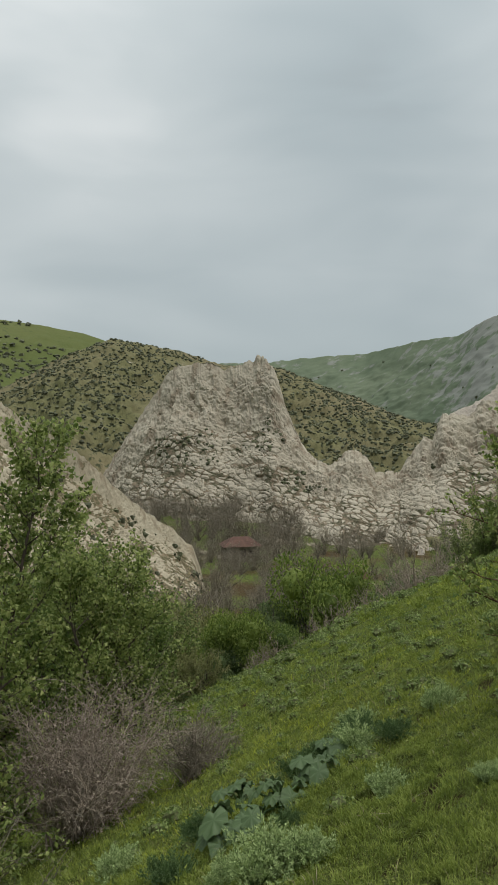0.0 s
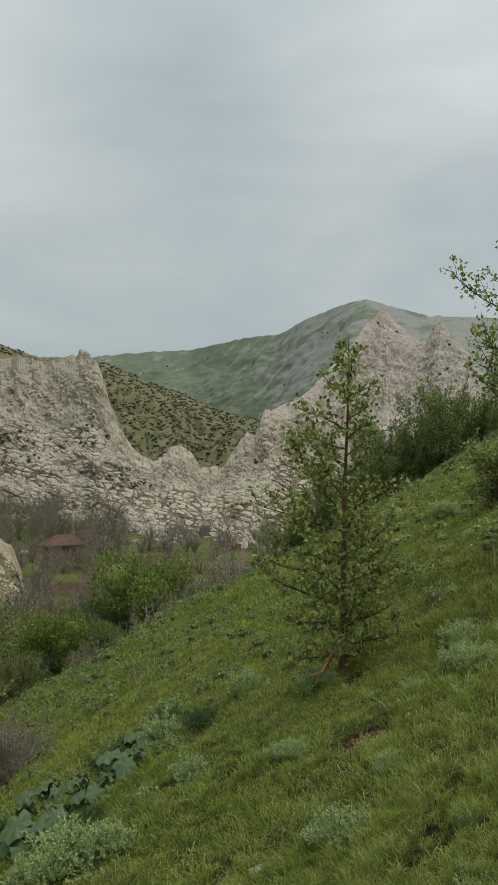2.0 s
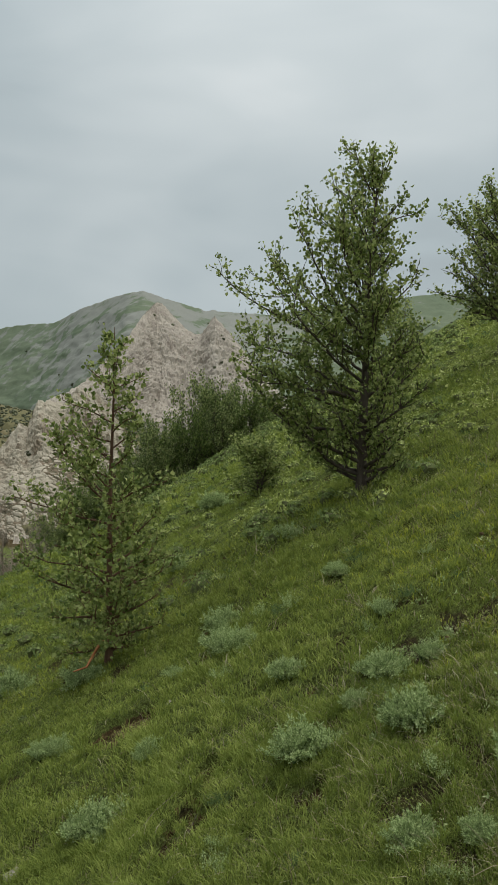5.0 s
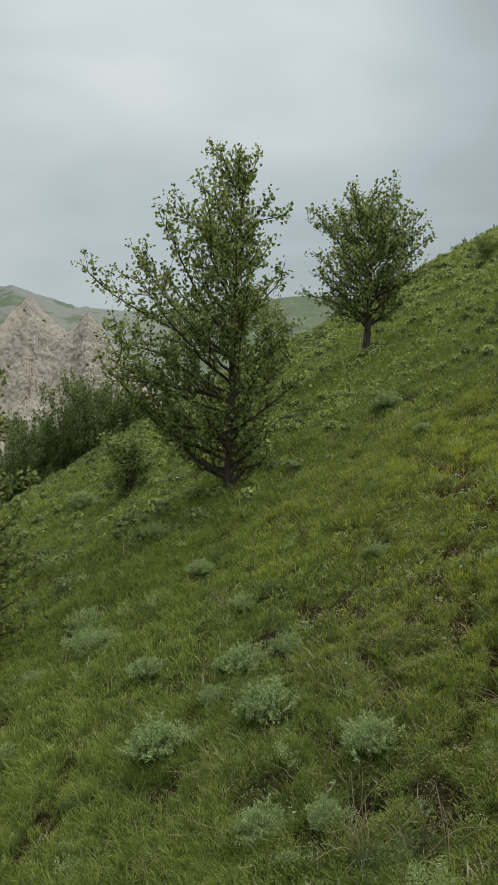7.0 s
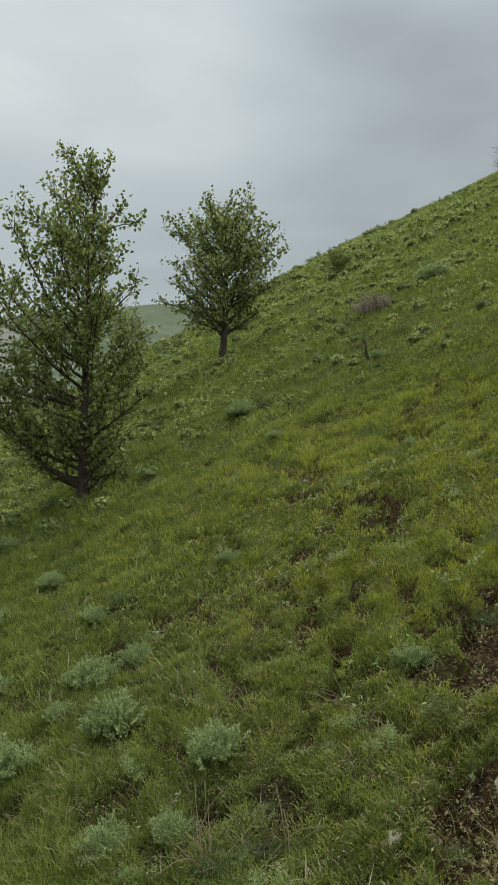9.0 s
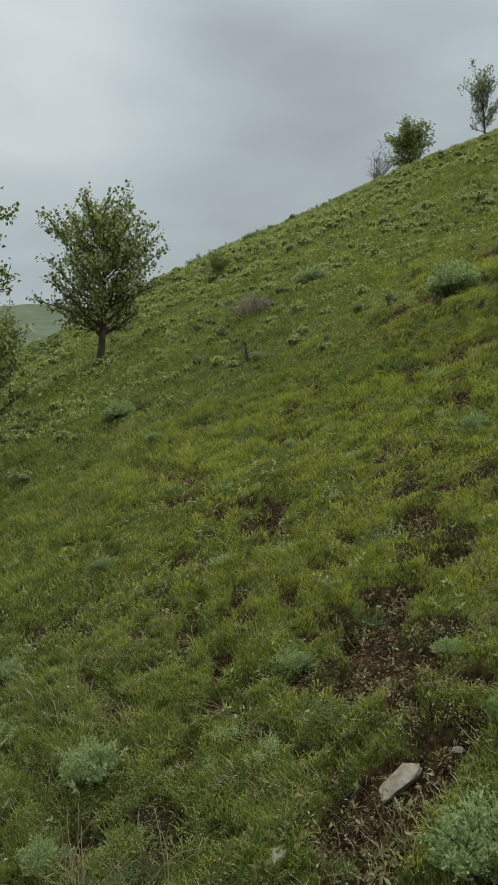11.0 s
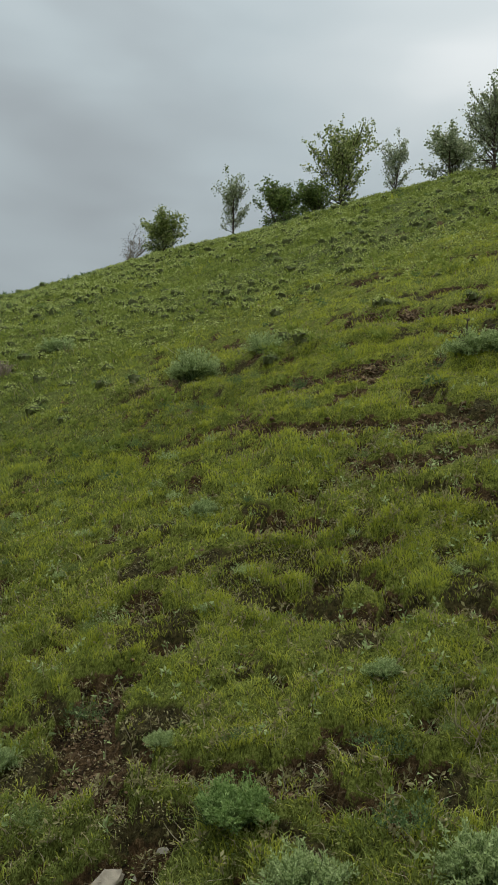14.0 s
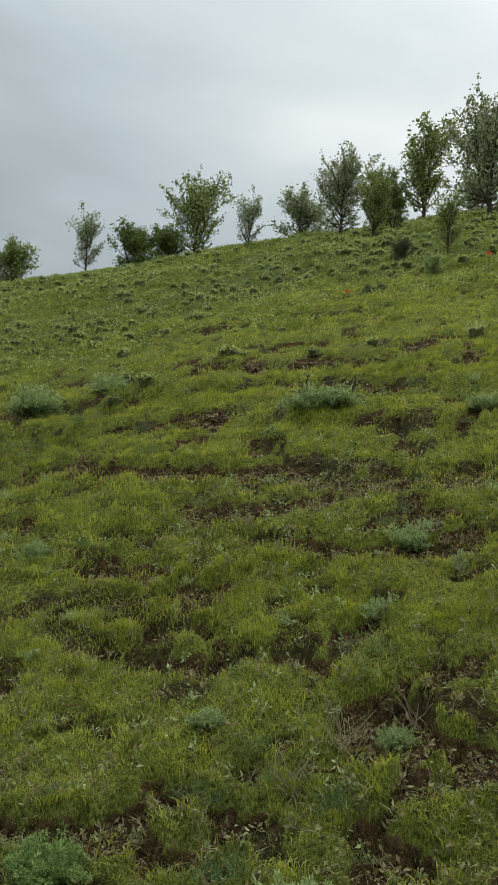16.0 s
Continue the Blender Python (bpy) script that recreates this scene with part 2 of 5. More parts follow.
# ---- materials ----
def material(name, rough=0.8, spec=0.3):
    m = bpy.data.materials.new(name)
    m.use_nodes = True
    nt = m.node_tree
    p = nt.nodes["Principled BSDF"]
    p.inputs["Roughness"].default_value = rough
    p.inputs["Specular IOR Level"].default_value = spec
    return m, nt, p


def coords(nt, scale=(1, 1, 1), turn=(0, 0, 0)):
    """Object coordinates, turned and then scaled."""
    vec = nt.nodes.new("ShaderNodeTexCoord").outputs["Object"]
    for key, value in (("Rotation", turn), ("Scale", scale)):
        n = nt.nodes.new("ShaderNodeMapping")
        n.inputs[key].default_value = value
        nt.links.new(vec, n.inputs["Vector"])
        vec = n.outputs[0]
    return vec


def noise_tex(nt, vec, scale, detail=4.0, rough=0.55, distort=0.0):
    n = node(nt, "ShaderNodeTexNoise", Scale=scale, Detail=detail, Roughness=rough, Distortion=distort)
    nt.links.new(vec, n.inputs["Vector"])
    return n.outputs["Fac"]


def bumped(nt, p, height, strength, distance):
    n = node(nt, "ShaderNodeBump", Strength=strength, Distance=distance)
    nt.links.new(height, n.inputs["Height"])
    nt.links.new(n.outputs[0], p.inputs["Normal"])


def leaf_material(name, dark, mid, light, glow=0.35, rough=0.6, patch=0.0, spec=0.3):
    """Leaf or blade: each one has a shade of its own, and lets some light through."""
    m, nt, p = material(name, rough, spec)
    rnd = nt.nodes.new("ShaderNodeNewGeometry").outputs["Random Per Island"]
    if patch:
        vec = coords(nt)
        n = calc(nt, "ADD", calc(nt, "MULTIPLY", noise_tex(nt, vec, patch, 3.0), 0.55), calc(nt, "MULTIPLY", noise_tex(nt, vec, patch * 12.0, 2.0), 1.0))
        rnd = calc(nt, "SUBTRACT", calc(nt, "ADD", calc(nt, "MULTIPLY", rnd, 0.34), n), 0.44)
    col = ramp(nt, [(0.05, dark), (0.5, mid), (0.95, light)], rnd)
    nt.links.new(col, p.inputs["Base Color"])
    tr = nt.nodes.new("ShaderNodeBsdfTranslucent")
    nt.links.new(col, tr.inputs["Color"])
    mx = nt.nodes.new("ShaderNodeMixShader")
    mx.inputs[0].default_value = glow
    nt.links.new(p.outputs[0], mx.inputs[1])
    nt.links.new(tr.outputs[0], mx.inputs[2])
    nt.links.new(mx.outputs[0], nt.nodes["Material Output"].inputs["Surface"])
    return m


def bark_material(name, dark, light, scale=20.0):
    m, nt, p = material(name, 0.9, 0.15)
    vec = coords(nt, (1, 1, 0.25))
    n = noise_tex(nt, vec, scale, 5.0, 0.6)
    nt.links.new(ramp(nt, [(0.3, dark), (0.7, light)], n), p.inputs["Base Color"])
    bumped(nt, p, n, 0.6, 0.01)
    return m


def rock_material(name, pale, mid, stain, veg, size=1.0):
    """Weathered pale limestone, with earth and low scrub in the joints and brown runs on the steep faces."""
    m, nt, p = material(name, 0.92, 0.2)
    plain = coords(nt)
    a = noise_tex(nt, plain, 0.07 / size, 3.0, 0.55)
    b = noise_tex(nt, coords(nt, (1.0, 1.0, 1.8), (0.0, 0.4, 0.0)), 0.5 / size, 5.0, 0.65)
    c = noise_tex(nt, plain, 2.4 / size, 4.0, 0.7)
    tone = calc(nt, "ADD", calc(nt, "MULTIPLY", a, 0.35), calc(nt, "ADD", calc(nt, "MULTIPLY", b, 0.4), calc(nt, "MULTIPLY", c, 0.25)))
    col = ramp(nt, [(0.36, mid), (0.62, pale)], tone)
    grown = nt.nodes.new("ShaderNodeAttribute")
    grown.attribute_name = "growth"
    face = nt.nodes.new("ShaderNodeAttribute")
    face.attribute_name = "face"
    fall = noise_tex(nt, coords(nt, (1.0, 1.0, 0.18)), 0.5 / size, 4.0, 0.65)
    col = mixed(nt, calc(nt, "MULTIPLY", ramp(nt, [(0.5, (0, 0, 0)), (0.62, (1, 1, 1))], fall), calc(nt, "MULTIPLY", face.outputs["Fac"], 0.7)), col, stain)
    soft = calc(nt, "ADD", grown.outputs["Fac"], calc(nt, "MULTIPLY", calc(nt, "SUBTRACT", c, 0.5), 0.9))
    k = ramp(nt, [(0.42, (0, 0, 0)), (0.6, (1, 1, 1))], soft)
    green = ramp(nt, [(0.4, stain), (0.58, veg)], noise_tex(nt, plain, 0.9 / size, 3.0, 0.6))
    col = mixed(nt, calc(nt, "MULTIPLY", k, 0.95), col, green)
    nt.links.new(col, p.inputs["Base Color"])
    bumped(nt, p, calc(nt, "ADD", calc(nt, "MULTIPLY", b, 0.5), calc(nt, "MULTIPLY", c, 0.5)), 0.6, 0.3 * size)
    return m


def hill_material(name, grass, dry, scrub, stone, scale, scrub_cut, stone_cut, stony=False):
    """A far hillside: turf, drier turf, low scrub and outcrops."""
    m, nt, p = material(name, 0.95, 0.1)
    vec = coords(nt)
    a = noise_tex(nt, vec, 0.012 * scale, 5.0, 0.55)
    b = noise_tex(nt, vec, 0.09 * scale, 6.0, 0.65)
    c = noise_tex(nt, coords(nt, (1, 1, 1.5), (0, 0.25, 0)), 0.045 * scale, 6.0, 0.68, 0.2)
    col = ramp(nt, [(0.35, grass), (0.65, dry)], a)
    col = mixed(nt, 0.35, col, ramp(nt, [(0.3, grass), (0.7, dry)], b))
    if stony:
        at = nt.nodes.new("ShaderNodeAttribute")
        at.attribute_name = "stony"
        c = calc(nt, "ADD", c, calc(nt, "MULTIPLY", at.outputs["Fac"], 0.16))
    col = mixed(nt, ramp(nt, [(stone_cut, (0, 0, 0)), (stone_cut + 0.08, (1, 1, 1))], c), col, stone)
    d = noise_tex(nt, vec, 0.35 * scale, 4.0, 0.6)
    col = mixed(nt, ramp(nt, [(scrub_cut, (0, 0, 0)), (scrub_cut + 0.05, (1, 1, 1))], calc(nt, "ADD", calc(nt, "MULTIPLY", d, 0.75), calc(nt, "MULTIPLY", a, 0.25))), col, scrub)
    nt.links.new(col, p.inputs["Base Color"])
    bumped(nt, p, calc(nt, "ADD", b, calc(nt, "MULTIPLY", d, 0.4)), 0.4, 1.4)
    return m


def soil_material():
    m, nt, p = material("hillside_soil", 0.95, 0.1)
    vec = coords(nt)
    a = noise_tex(nt, vec, 0.9, 5.0, 0.6)
    b = noise_tex(nt, vec, 14.0, 6.0, 0.7)
    c = noise_tex(nt, vec, 60.0, 5.0, 0.75)
    d = noise_tex(nt, coords(nt, (1, 1, 0.35)), 230.0, 3.0, 0.7)
    turf = ramp(nt, [(0.40, (0.014, 0.017, 0.005)), (0.49, (0.07, 0.083, 0.017)), (0.56, (0.135, 0.178, 0.045)), (0.64, (0.21, 0.245, 0.06))], calc(nt, "ADD", calc(nt, "MULTIPLY", b, 0.2), calc(nt, "ADD", calc(nt, "MULTIPLY", c, 0.4), calc(nt, "MULTIPLY", d, 0.4))))
    # bare earth; its near-black end also paints the shade under turf lips
    earth = ramp(nt, [(0.41, (0.006, 0.004, 0.002)), (0.5, (0.055, 0.034, 0.014)), (0.63, (0.18, 0.118, 0.055))], calc(nt, "ADD", calc(nt, "MULTIPLY", b, 0.35), calc(nt, "ADD", calc(nt, "MULTIPLY", c, 0.45), calc(nt, "MULTIPLY", d, 0.2))))
    at = nt.nodes.new("ShaderNodeAttribute")
    at.attribute_name = "bare"
    dry = nt.nodes.new("ShaderNodeAttribute")
    dry.attribute_name = "dry"
    moss = ramp(nt, [(0.40, (0.03, 0.036, 0.007)), (0.49, (0.16, 0.19, 0.027)), (0.59, (0.33, 0.36, 0.07))], calc(nt, "ADD", calc(nt, "MULTIPLY", b, 0.2), calc(nt, "ADD", calc(nt, "MULTIPLY", c, 0.4), calc(nt, "MULTIPLY", d, 0.4))))
    turf = mixed(nt, dry.outputs["Fac"], turf, moss)
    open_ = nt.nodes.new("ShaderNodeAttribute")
    open_.attribute_name = "shaded_thatch"
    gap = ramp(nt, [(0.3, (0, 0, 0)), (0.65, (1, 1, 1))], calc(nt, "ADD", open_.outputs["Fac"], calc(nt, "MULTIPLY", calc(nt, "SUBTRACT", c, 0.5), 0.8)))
    # brown thatch, with the shade between clumps painted into its colour
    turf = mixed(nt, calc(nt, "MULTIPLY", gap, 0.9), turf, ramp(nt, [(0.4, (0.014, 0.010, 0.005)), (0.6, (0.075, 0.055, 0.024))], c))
    worn = ramp(nt, [(0.5, (0, 0, 0)), (0.62, (1, 1, 1))], calc(nt, "ADD", at.outputs["Fac"], calc(nt, "ADD", calc(nt, "MULTIPLY", calc(nt, "SUBTRACT", b, 0.5), 1.5), calc(nt, "MULTIPLY", calc(nt, "SUBTRACT", c, 0.5), 0.8))))
    nt.links.new(mixed(nt, worn, turf, earth), p.inputs["Base Color"])
    bumped(nt, p, calc(nt, "ADD", b, calc(nt, "ADD", calc(nt, "MULTIPLY", c, 0.8), calc(nt, "MULTIPLY", d, 0.4))), 1.0, 0.03)
    return m


M_SOIL = soil_material()
M_GRASS = leaf_material("grass_blade", (0.072, 0.10, 0.018), (0.205, 0.258, 0.05), (0.38, 0.42, 0.12), 0.4, 0.75, 0.9, 0.15)
M_GRASS_DRY = leaf_material("yellow_grass_blade", (0.175, 0.205, 0.020), (0.365, 0.40, 0.044), (0.55, 0.56, 0.115), 0.4, 0.75, 0.9, 0.15)
M_STRAW = leaf_material("dry_straw", (0.16, 0.12, 0.07), (0.28, 0.23, 0.14), (0.42, 0.37, 0.25), 0.3)
M_SAGE = leaf_material("sage_leaf", (0.175, 0.235, 0.09), (0.335, 0.425, 0.175), (0.52, 0.605, 0.30), 0.4, 0.9, 0.0, 0.1)
M_WOODY = bark_material("woody_stem", (0.055, 0.065, 0.024), (0.15, 0.165, 0.07), 30.0)
M_SAGE_FAR = leaf_material("hill_sage_leaf", (0.19, 0.24, 0.06), (0.34, 0.40, 0.115), (0.49, 0.54, 0.21), 0.35, 0.9, 0.0, 0.1)
M_FENNEL = leaf_material("fennel_leaf", (0.125, 0.20, 0.055), (0.23, 0.34, 0.105), (0.37, 0.48, 0.19), 0.4, 0.8, 0.0, 0.1)
M_HERB = leaf_material("herb_leaf", (0.05, 0.09, 0.03), (0.10, 0.165, 0.055), (0.17, 0.24, 0.09), 0.35)
M_LEAF = leaf_material("tree_leaf", (0.09, 0.13, 0.03), (0.22, 0.275, 0.075), (0.42, 0.46, 0.17), 0.5, 0.5)
M_LEAF_DARK = leaf_material("small_tree_leaf", (0.065, 0.10, 0.03), (0.17, 0.22, 0.07), (0.34, 0.385, 0.145), 0.45, 0.6)
M_LEAF_PALE = leaf_material("pale_leaf", (0.14, 0.18, 0.085), (0.28, 0.33, 0.18), (0.48, 0.52, 0.33), 0.4, 0.55)
M_BUSH = leaf_material("bush_leaf", (0.065, 0.105, 0.025), (0.135, 0.195, 0.045), (0.23, 0.29, 0.08), 0.45)
M_BUSH_BRIGHT = leaf_material("bright_bush_leaf", (0.08, 0.12, 0.022), (0.165, 0.225, 0.042), (0.28, 0.34, 0.085), 0.45)
M_BUSH_DARK = leaf_material("thicket_leaf", (0.06, 0.09, 0.033), (0.125, 0.175, 0.065), (0.22, 0.275, 0.11), 0.45)
M_BUSH_YELLOW = leaf_material("spring_leaf", (0.12, 0.135, 0.045), (0.22, 0.23, 0.085), (0.34, 0.33, 0.14), 0.35)
M_BUD = leaf_material("purple_bud", (0.15, 0.12, 0.09), (0.25, 0.205, 0.155), (0.39, 0.325, 0.255), 0.25)
M_SCRUB = leaf_material("scrub_leaf", (0.065, 0.068, 0.036), (0.105, 0.115, 0.062), (0.165, 0.17, 0.095), 0.25)
M_BARK = bark_material("bark", (0.035, 0.026, 0.02), (0.13, 0.105, 0.085))
M_BARK_RED = bark_material("red_bark", (0.07, 0.04, 0.026), (0.19, 0.11, 0.07))
M_TWIG = bark_material("bare_twig", (0.10, 0.085, 0.062), (0.29, 0.25, 0.19), 6.0)
M_TWIG_PALE = bark_material("grey_twig", (0.155, 0.122, 0.092), (0.42, 0.345, 0.275), 12.0)
M_ROCK = rock_material("limestone", (0.395, 0.355, 0.278), (0.295, 0.257, 0.195), (0.19, 0.145, 0.10), (0.075, 0.072, 0.04), 1.0)
M_ROCK_NEAR = rock_material("grey_limestone", (0.40, 0.355, 0.262), (0.30, 0.257, 0.18), (0.20, 0.15, 0.095), (0.085, 0.08, 0.036), 0.38)
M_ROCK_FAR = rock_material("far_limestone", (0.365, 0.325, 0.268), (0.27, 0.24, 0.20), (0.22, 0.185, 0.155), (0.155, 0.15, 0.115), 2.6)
M_SCRUB_HILL = hill_material("scrub_slope", (0.12, 0.122, 0.054), (0.175, 0.145, 0.085), (0.06, 0.065, 0.035), (0.32, 0.29, 0.24), 1.6, 0.55, 0.64)
M_GREEN_HILL = hill_material("green_pasture", (0.08, 0.10, 0.03), (0.115, 0.125, 0.045), (0.05, 0.065, 0.03), (0.2, 0.2, 0.13), 1.0, 0.60, 0.74)
# distance haze is mixed into these base colours: greyer, bluer turf, scrub and stone
M_HAZY_HILL = hill_material("hazed_pasture", (0.10, 0.13, 0.082), (0.145, 0.17, 0.11), (0.075, 0.095, 0.065), (0.205, 0.21, 0.185), 0.8, 0.66, 0.57, True)
M_ROOF = bark_material("rusty_roof", (0.075, 0.045, 0.035), (0.135, 0.075, 0.058), 2.0)
M_PLASTER = bark_material("mud_plaster", (0.11, 0.09, 0.068), (0.18, 0.15, 0.115), 1.5)
M_STONE = bark_material("field_stone", (0.20, 0.175, 0.135), (0.46, 0.42, 0.34), 16.0)
M_BROAD = leaf_material("broad_leaf", (0.04, 0.07, 0.025), (0.075, 0.12, 0.045), (0.15, 0.21, 0.095), 0.25, 0.5)
M_POPPY = leaf_material("poppy_petal", (0.5, 0.03, 0.012), (0.6, 0.05, 0.02), (0.7, 0.09, 0.03), 0.3)
M_CLOD = bark_material("earth_clod", (0.06, 0.038, 0.02), (0.22, 0.15, 0.082), 30.0)
M_BUD_GREY = leaf_material("grey_bud", (0.10, 0.088, 0.062), (0.185, 0.16, 0.115), (0.29, 0.255, 0.185), 0.25)
M_HERB_LIGHT = leaf_material("low_herb_leaf", (0.06, 0.08, 0.016), (0.15, 0.18, 0.035), (0.30, 0.32, 0.085), 0.35, 0.6)
M_MOUND = leaf_material("cushion_leaf", (0.095, 0.135, 0.04), (0.18, 0.24, 0.078), (0.29, 0.35, 0.135), 0.35, 0.8, 0.0, 0.1)
M_HERB_DRY = leaf_material("withered_leaf", (0.13, 0.12, 0.045), (0.235, 0.215, 0.09), (0.36, 0.33, 0.16), 0.3, 0.7)
M_SLAB = bark_material("pale_slab", (0.16, 0.14, 0.105), (0.31, 0.275, 0.21), 40.0)
M_TORN = bark_material("torn_wood", (0.28, 0.11, 0.045), (0.45, 0.20, 0.09), 14.0)

# ---- ground: one sheet to the horizon ----
def build_ground():
    az = np.radians(np.concatenate([np.arange(-30, 112, 0.4), np.arange(112, 330, 4.0)]))
    r = np.concatenate([[0.0], np.geomspace(0.35, 1.2, 8)[:-1], np.geomspace(1.2, 60, 420)[:-1], np.geomspace(60, 4500, 60)])
    A, R = np.meshgrid(np.append(az, az[0] + 2 * np.pi), r)
    x, y = R * np.sin(A), R * np.cos(A)
    z = ground_z(x, y)
    me = mesh_of("ground", np.stack([x, y, z], -1).reshape(-1, 3), grid_faces(*A.shape), True)
    bare = me.attributes.new("bare", "FLOAT", "POINT")
    bare.data.foreach_set("value", np.maximum(soil(x, y) * smooth(60, 40, np.hypot(x, y)), (0.4 + 0.6 * fbm(x * 0.15, y * 0.15, 0, 77, 3)) * smooth(26, 31, y - 0.14 * x)).clip(0, 1).ravel().astype(np.float32))
    me.attributes.new("shaded_thatch", "FLOAT", "POINT").data.foreach_set("value", ((1 - tussock(x, y)) * smooth(40, 20, np.hypot(x, y))).ravel().astype(np.float32))
    me.attributes.new("dry", "FLOAT", "POINT").data.foreach_set("value", (dryness(x, y) * smooth(60, 45, np.hypot(x, y))).ravel().astype(np.float32))
    tagged(piece("ground", me, M_SOIL), "steep grassy hillside running down to a wooded valley floor", "ground", kind="structure")


build_ground()


# ---- hills and rocks ----
def ridge(name, label, category, mat, profile, far, run, foot, cols, rows, rough, crest, seed, back=0.6, power=1.0, scale=1.0):
    """A ridge seen across the valley: azimuth and height angle of its crest, its distance, the run and foot of its slope."""
    pa, pe = np.array(profile).T
    fa, fd = np.array(far).T
    a = np.linspace(pa[0], pa[-1], cols)
    e = np.interp(a, pa, pe) + crest * fbm(a * 1.9, 0.5, 0, seed, 5, 0.6)
    d = np.interp(a, fa, fd)
    top = EYE + d * np.tan(np.radians(e))
    k = np.hanning(max(5, cols // 14))
    soft = np.convolve(np.pad(top, len(k) // 2, mode="edge"), k / k.sum(), mode="same")[len(k) // 2:len(k) // 2 + cols]
    nb = max(6, rows // 5)
    t = np.concatenate([np.linspace(0, 1, rows), 1 + np.linspace(0, 1, nb)[1:]])
    Tm, Am = np.meshgrid(t, np.radians(a), indexing="ij")
    front = np.minimum(Tm, 1)
    behind = np.maximum(Tm - 1, 0)
    D = d[None] - run * (1 - front) + run * back * behind
    Z = foot + (soft[None] - foot) * front ** power + (top - soft)[None] * front ** 7
    Z = Z - (Z - foot) * behind ** 1.2
    P = np.stack([D * np.sin(Am), D * np.cos(Am), Z], -1)
    s = 1.0 / scale
    fade = np.minimum(1, 0.12 + 4 * np.abs(1 - front)) * smooth(0, 0.05, Tm)
    q = P * s
    tilt = q[..., 2]
    n1 = fbm(q[..., 0] * 0.07, q[..., 1] * 0.07, q[..., 2] * 0.07, seed + 5, 5, 0.55)
    n2 = 1 - np.abs(fbm(q[..., 0] * 0.16 + tilt * 0.12, q[..., 1] * 0.1, tilt * 0.2, seed + 9, 5, 0.6))
    n3 = fbm(q[..., 0] * 0.9, q[..., 1] * 0.9, tilt * 1.1, seed + 15, 3, 0.6)
    off = (rough * (0.8 * (n1 - n1.mean()) + 1.2 * (n2 - n2.mean())) + 0.4 * rough * n3) * fade
    du, dv = np.gradient(P, axis=0), np.gradient(P, axis=1)
    nrm = unit(np.cross(dv, du))
    nrm[Tm > 1] = nrm[rows - 1].mean(0)
    P = P + nrm * off[..., None]
    me = mesh_of(name, P.reshape(-1, 3), grid_faces(len(t), cols), True)
    tagged(piece(name, me, mat), label, category, kind="structure")
    return P[:rows]


def crag(name, label, mat, profile, far, run, foot, cols, rows, size, crest, seed, knee=(0.7, 0.58), slant=0.3, sparse=0.0):
    """A limestone crag: a ledged apron of slabs below a steep fluted face, broken into blocks along its joints."""
    pa, pe = np.array(profile).T
    fa, fd = np.array(far).T
    a = np.linspace(pa[0], pa[-1], cols)
    e = np.interp(a, pa, pe)
    d = np.interp(a, fa, fd)
    across = np.radians(a) * d / size
    notch, lift = cells(across * 0.45, np.zeros(cols), np.zeros(cols), seed + 40)
    e = e + crest * (fbm(a * 1.9, 0.5, 0, seed, 5, 0.62) + 1.1 * (lift - 0.5) - 0.8 * smooth(0.2, 0.0, notch))
    top = EYE + d * np.tan(np.radians(e))
    k = np.hanning(max(5, cols // 20))
    soft = np.convolve(np.pad(top, len(k) // 2, mode="edge"), k / k.sum(), mode="same")[len(k) // 2:len(k) // 2 + cols]
    nb = max(6, rows // 6)
    t = np.concatenate([np.linspace(0, 1, rows), 1 + np.linspace(0, 1, nb)[1:]])
    Tm, Am = np.meshgrid(t, np.radians(a), indexing="ij")
    front, behind = np.minimum(Tm, 1), np.maximum(Tm - 1, 0)
    bend = knee[0] + 0.09 * fbm(across[None] * 0.05, front * 0.3, 0, seed + 3, 3)
    rise = np.where(front < bend, front / bend * knee[1], knee[1] + (front - bend) / (1 - bend) * (1 - knee[1]))
    D = d[None] - run * (1 - front) + run * 0.6 * behind
    Z = foot + (soft[None] - foot) * rise + (top - soft)[None] * front ** 9
    Z = Z - (Z - foot) * behind ** 1.2
    P = np.stack([D * np.sin(Am), D * np.cos(Am), Z], -1)
    face = smooth(-0.04, 0.06, front - bend) * (behind < 0.02)
    x, y, z = (P / size).transpose(2, 0, 1)
    bed = z + slant * x + 0.8 * fbm(x * 0.08, y * 0.08, z * 0.08, seed + 8, 2)
    sway = 0.6 * fbm(x * 0.25, y * 0.25, z * 0.25, seed + 6, 3)
    gap1, own1 = cells(x * 0.2 + sway * 0.3, y * 0.2, bed * 0.42, seed + 20)
    gap2, own2 = cells(x * 0.55 + sway, y * 0.5, bed * 1.0, seed + 21)
    gap3, own3 = cells(x * 0.42 + 0.12 * z + sway, y * 0.4, z * 0.15, seed + 22)
    joint = (1 - face) * np.maximum(0.9 * smooth(0.22, 0.02, gap1), smooth(0.2, 0.03, gap2)) + face * smooth(0.2, 0.0, gap3)
    ribs = 1 - np.abs(fbm(x * 0.3 + 0.08 * z, y * 0.3, z * 0.07, seed + 12, 4, 0.6))
    block_ = (1 - face) * (0.4 * own1 + 0.16 * own2 - 0.28) + face * (0.4 * own3 + 1.5 * ribs - 1.3)
    n1 = fbm(x * 0.06, y * 0.06, z * 0.06, seed + 5, 4, 0.55)
    n3 = fbm(x * 1.4, y * 1.4, bed * 1.9, seed + 15, 3, 0.65)
    fade = np.minimum(1, 0.25 + 5 * np.abs(1 - front)) * smooth(0, 0.05, Tm)
    off = size * (1.3 * n1 + 0.8 * block_ - 0.24 * joint + (0.12 + 0.2 * face) * n3) * fade
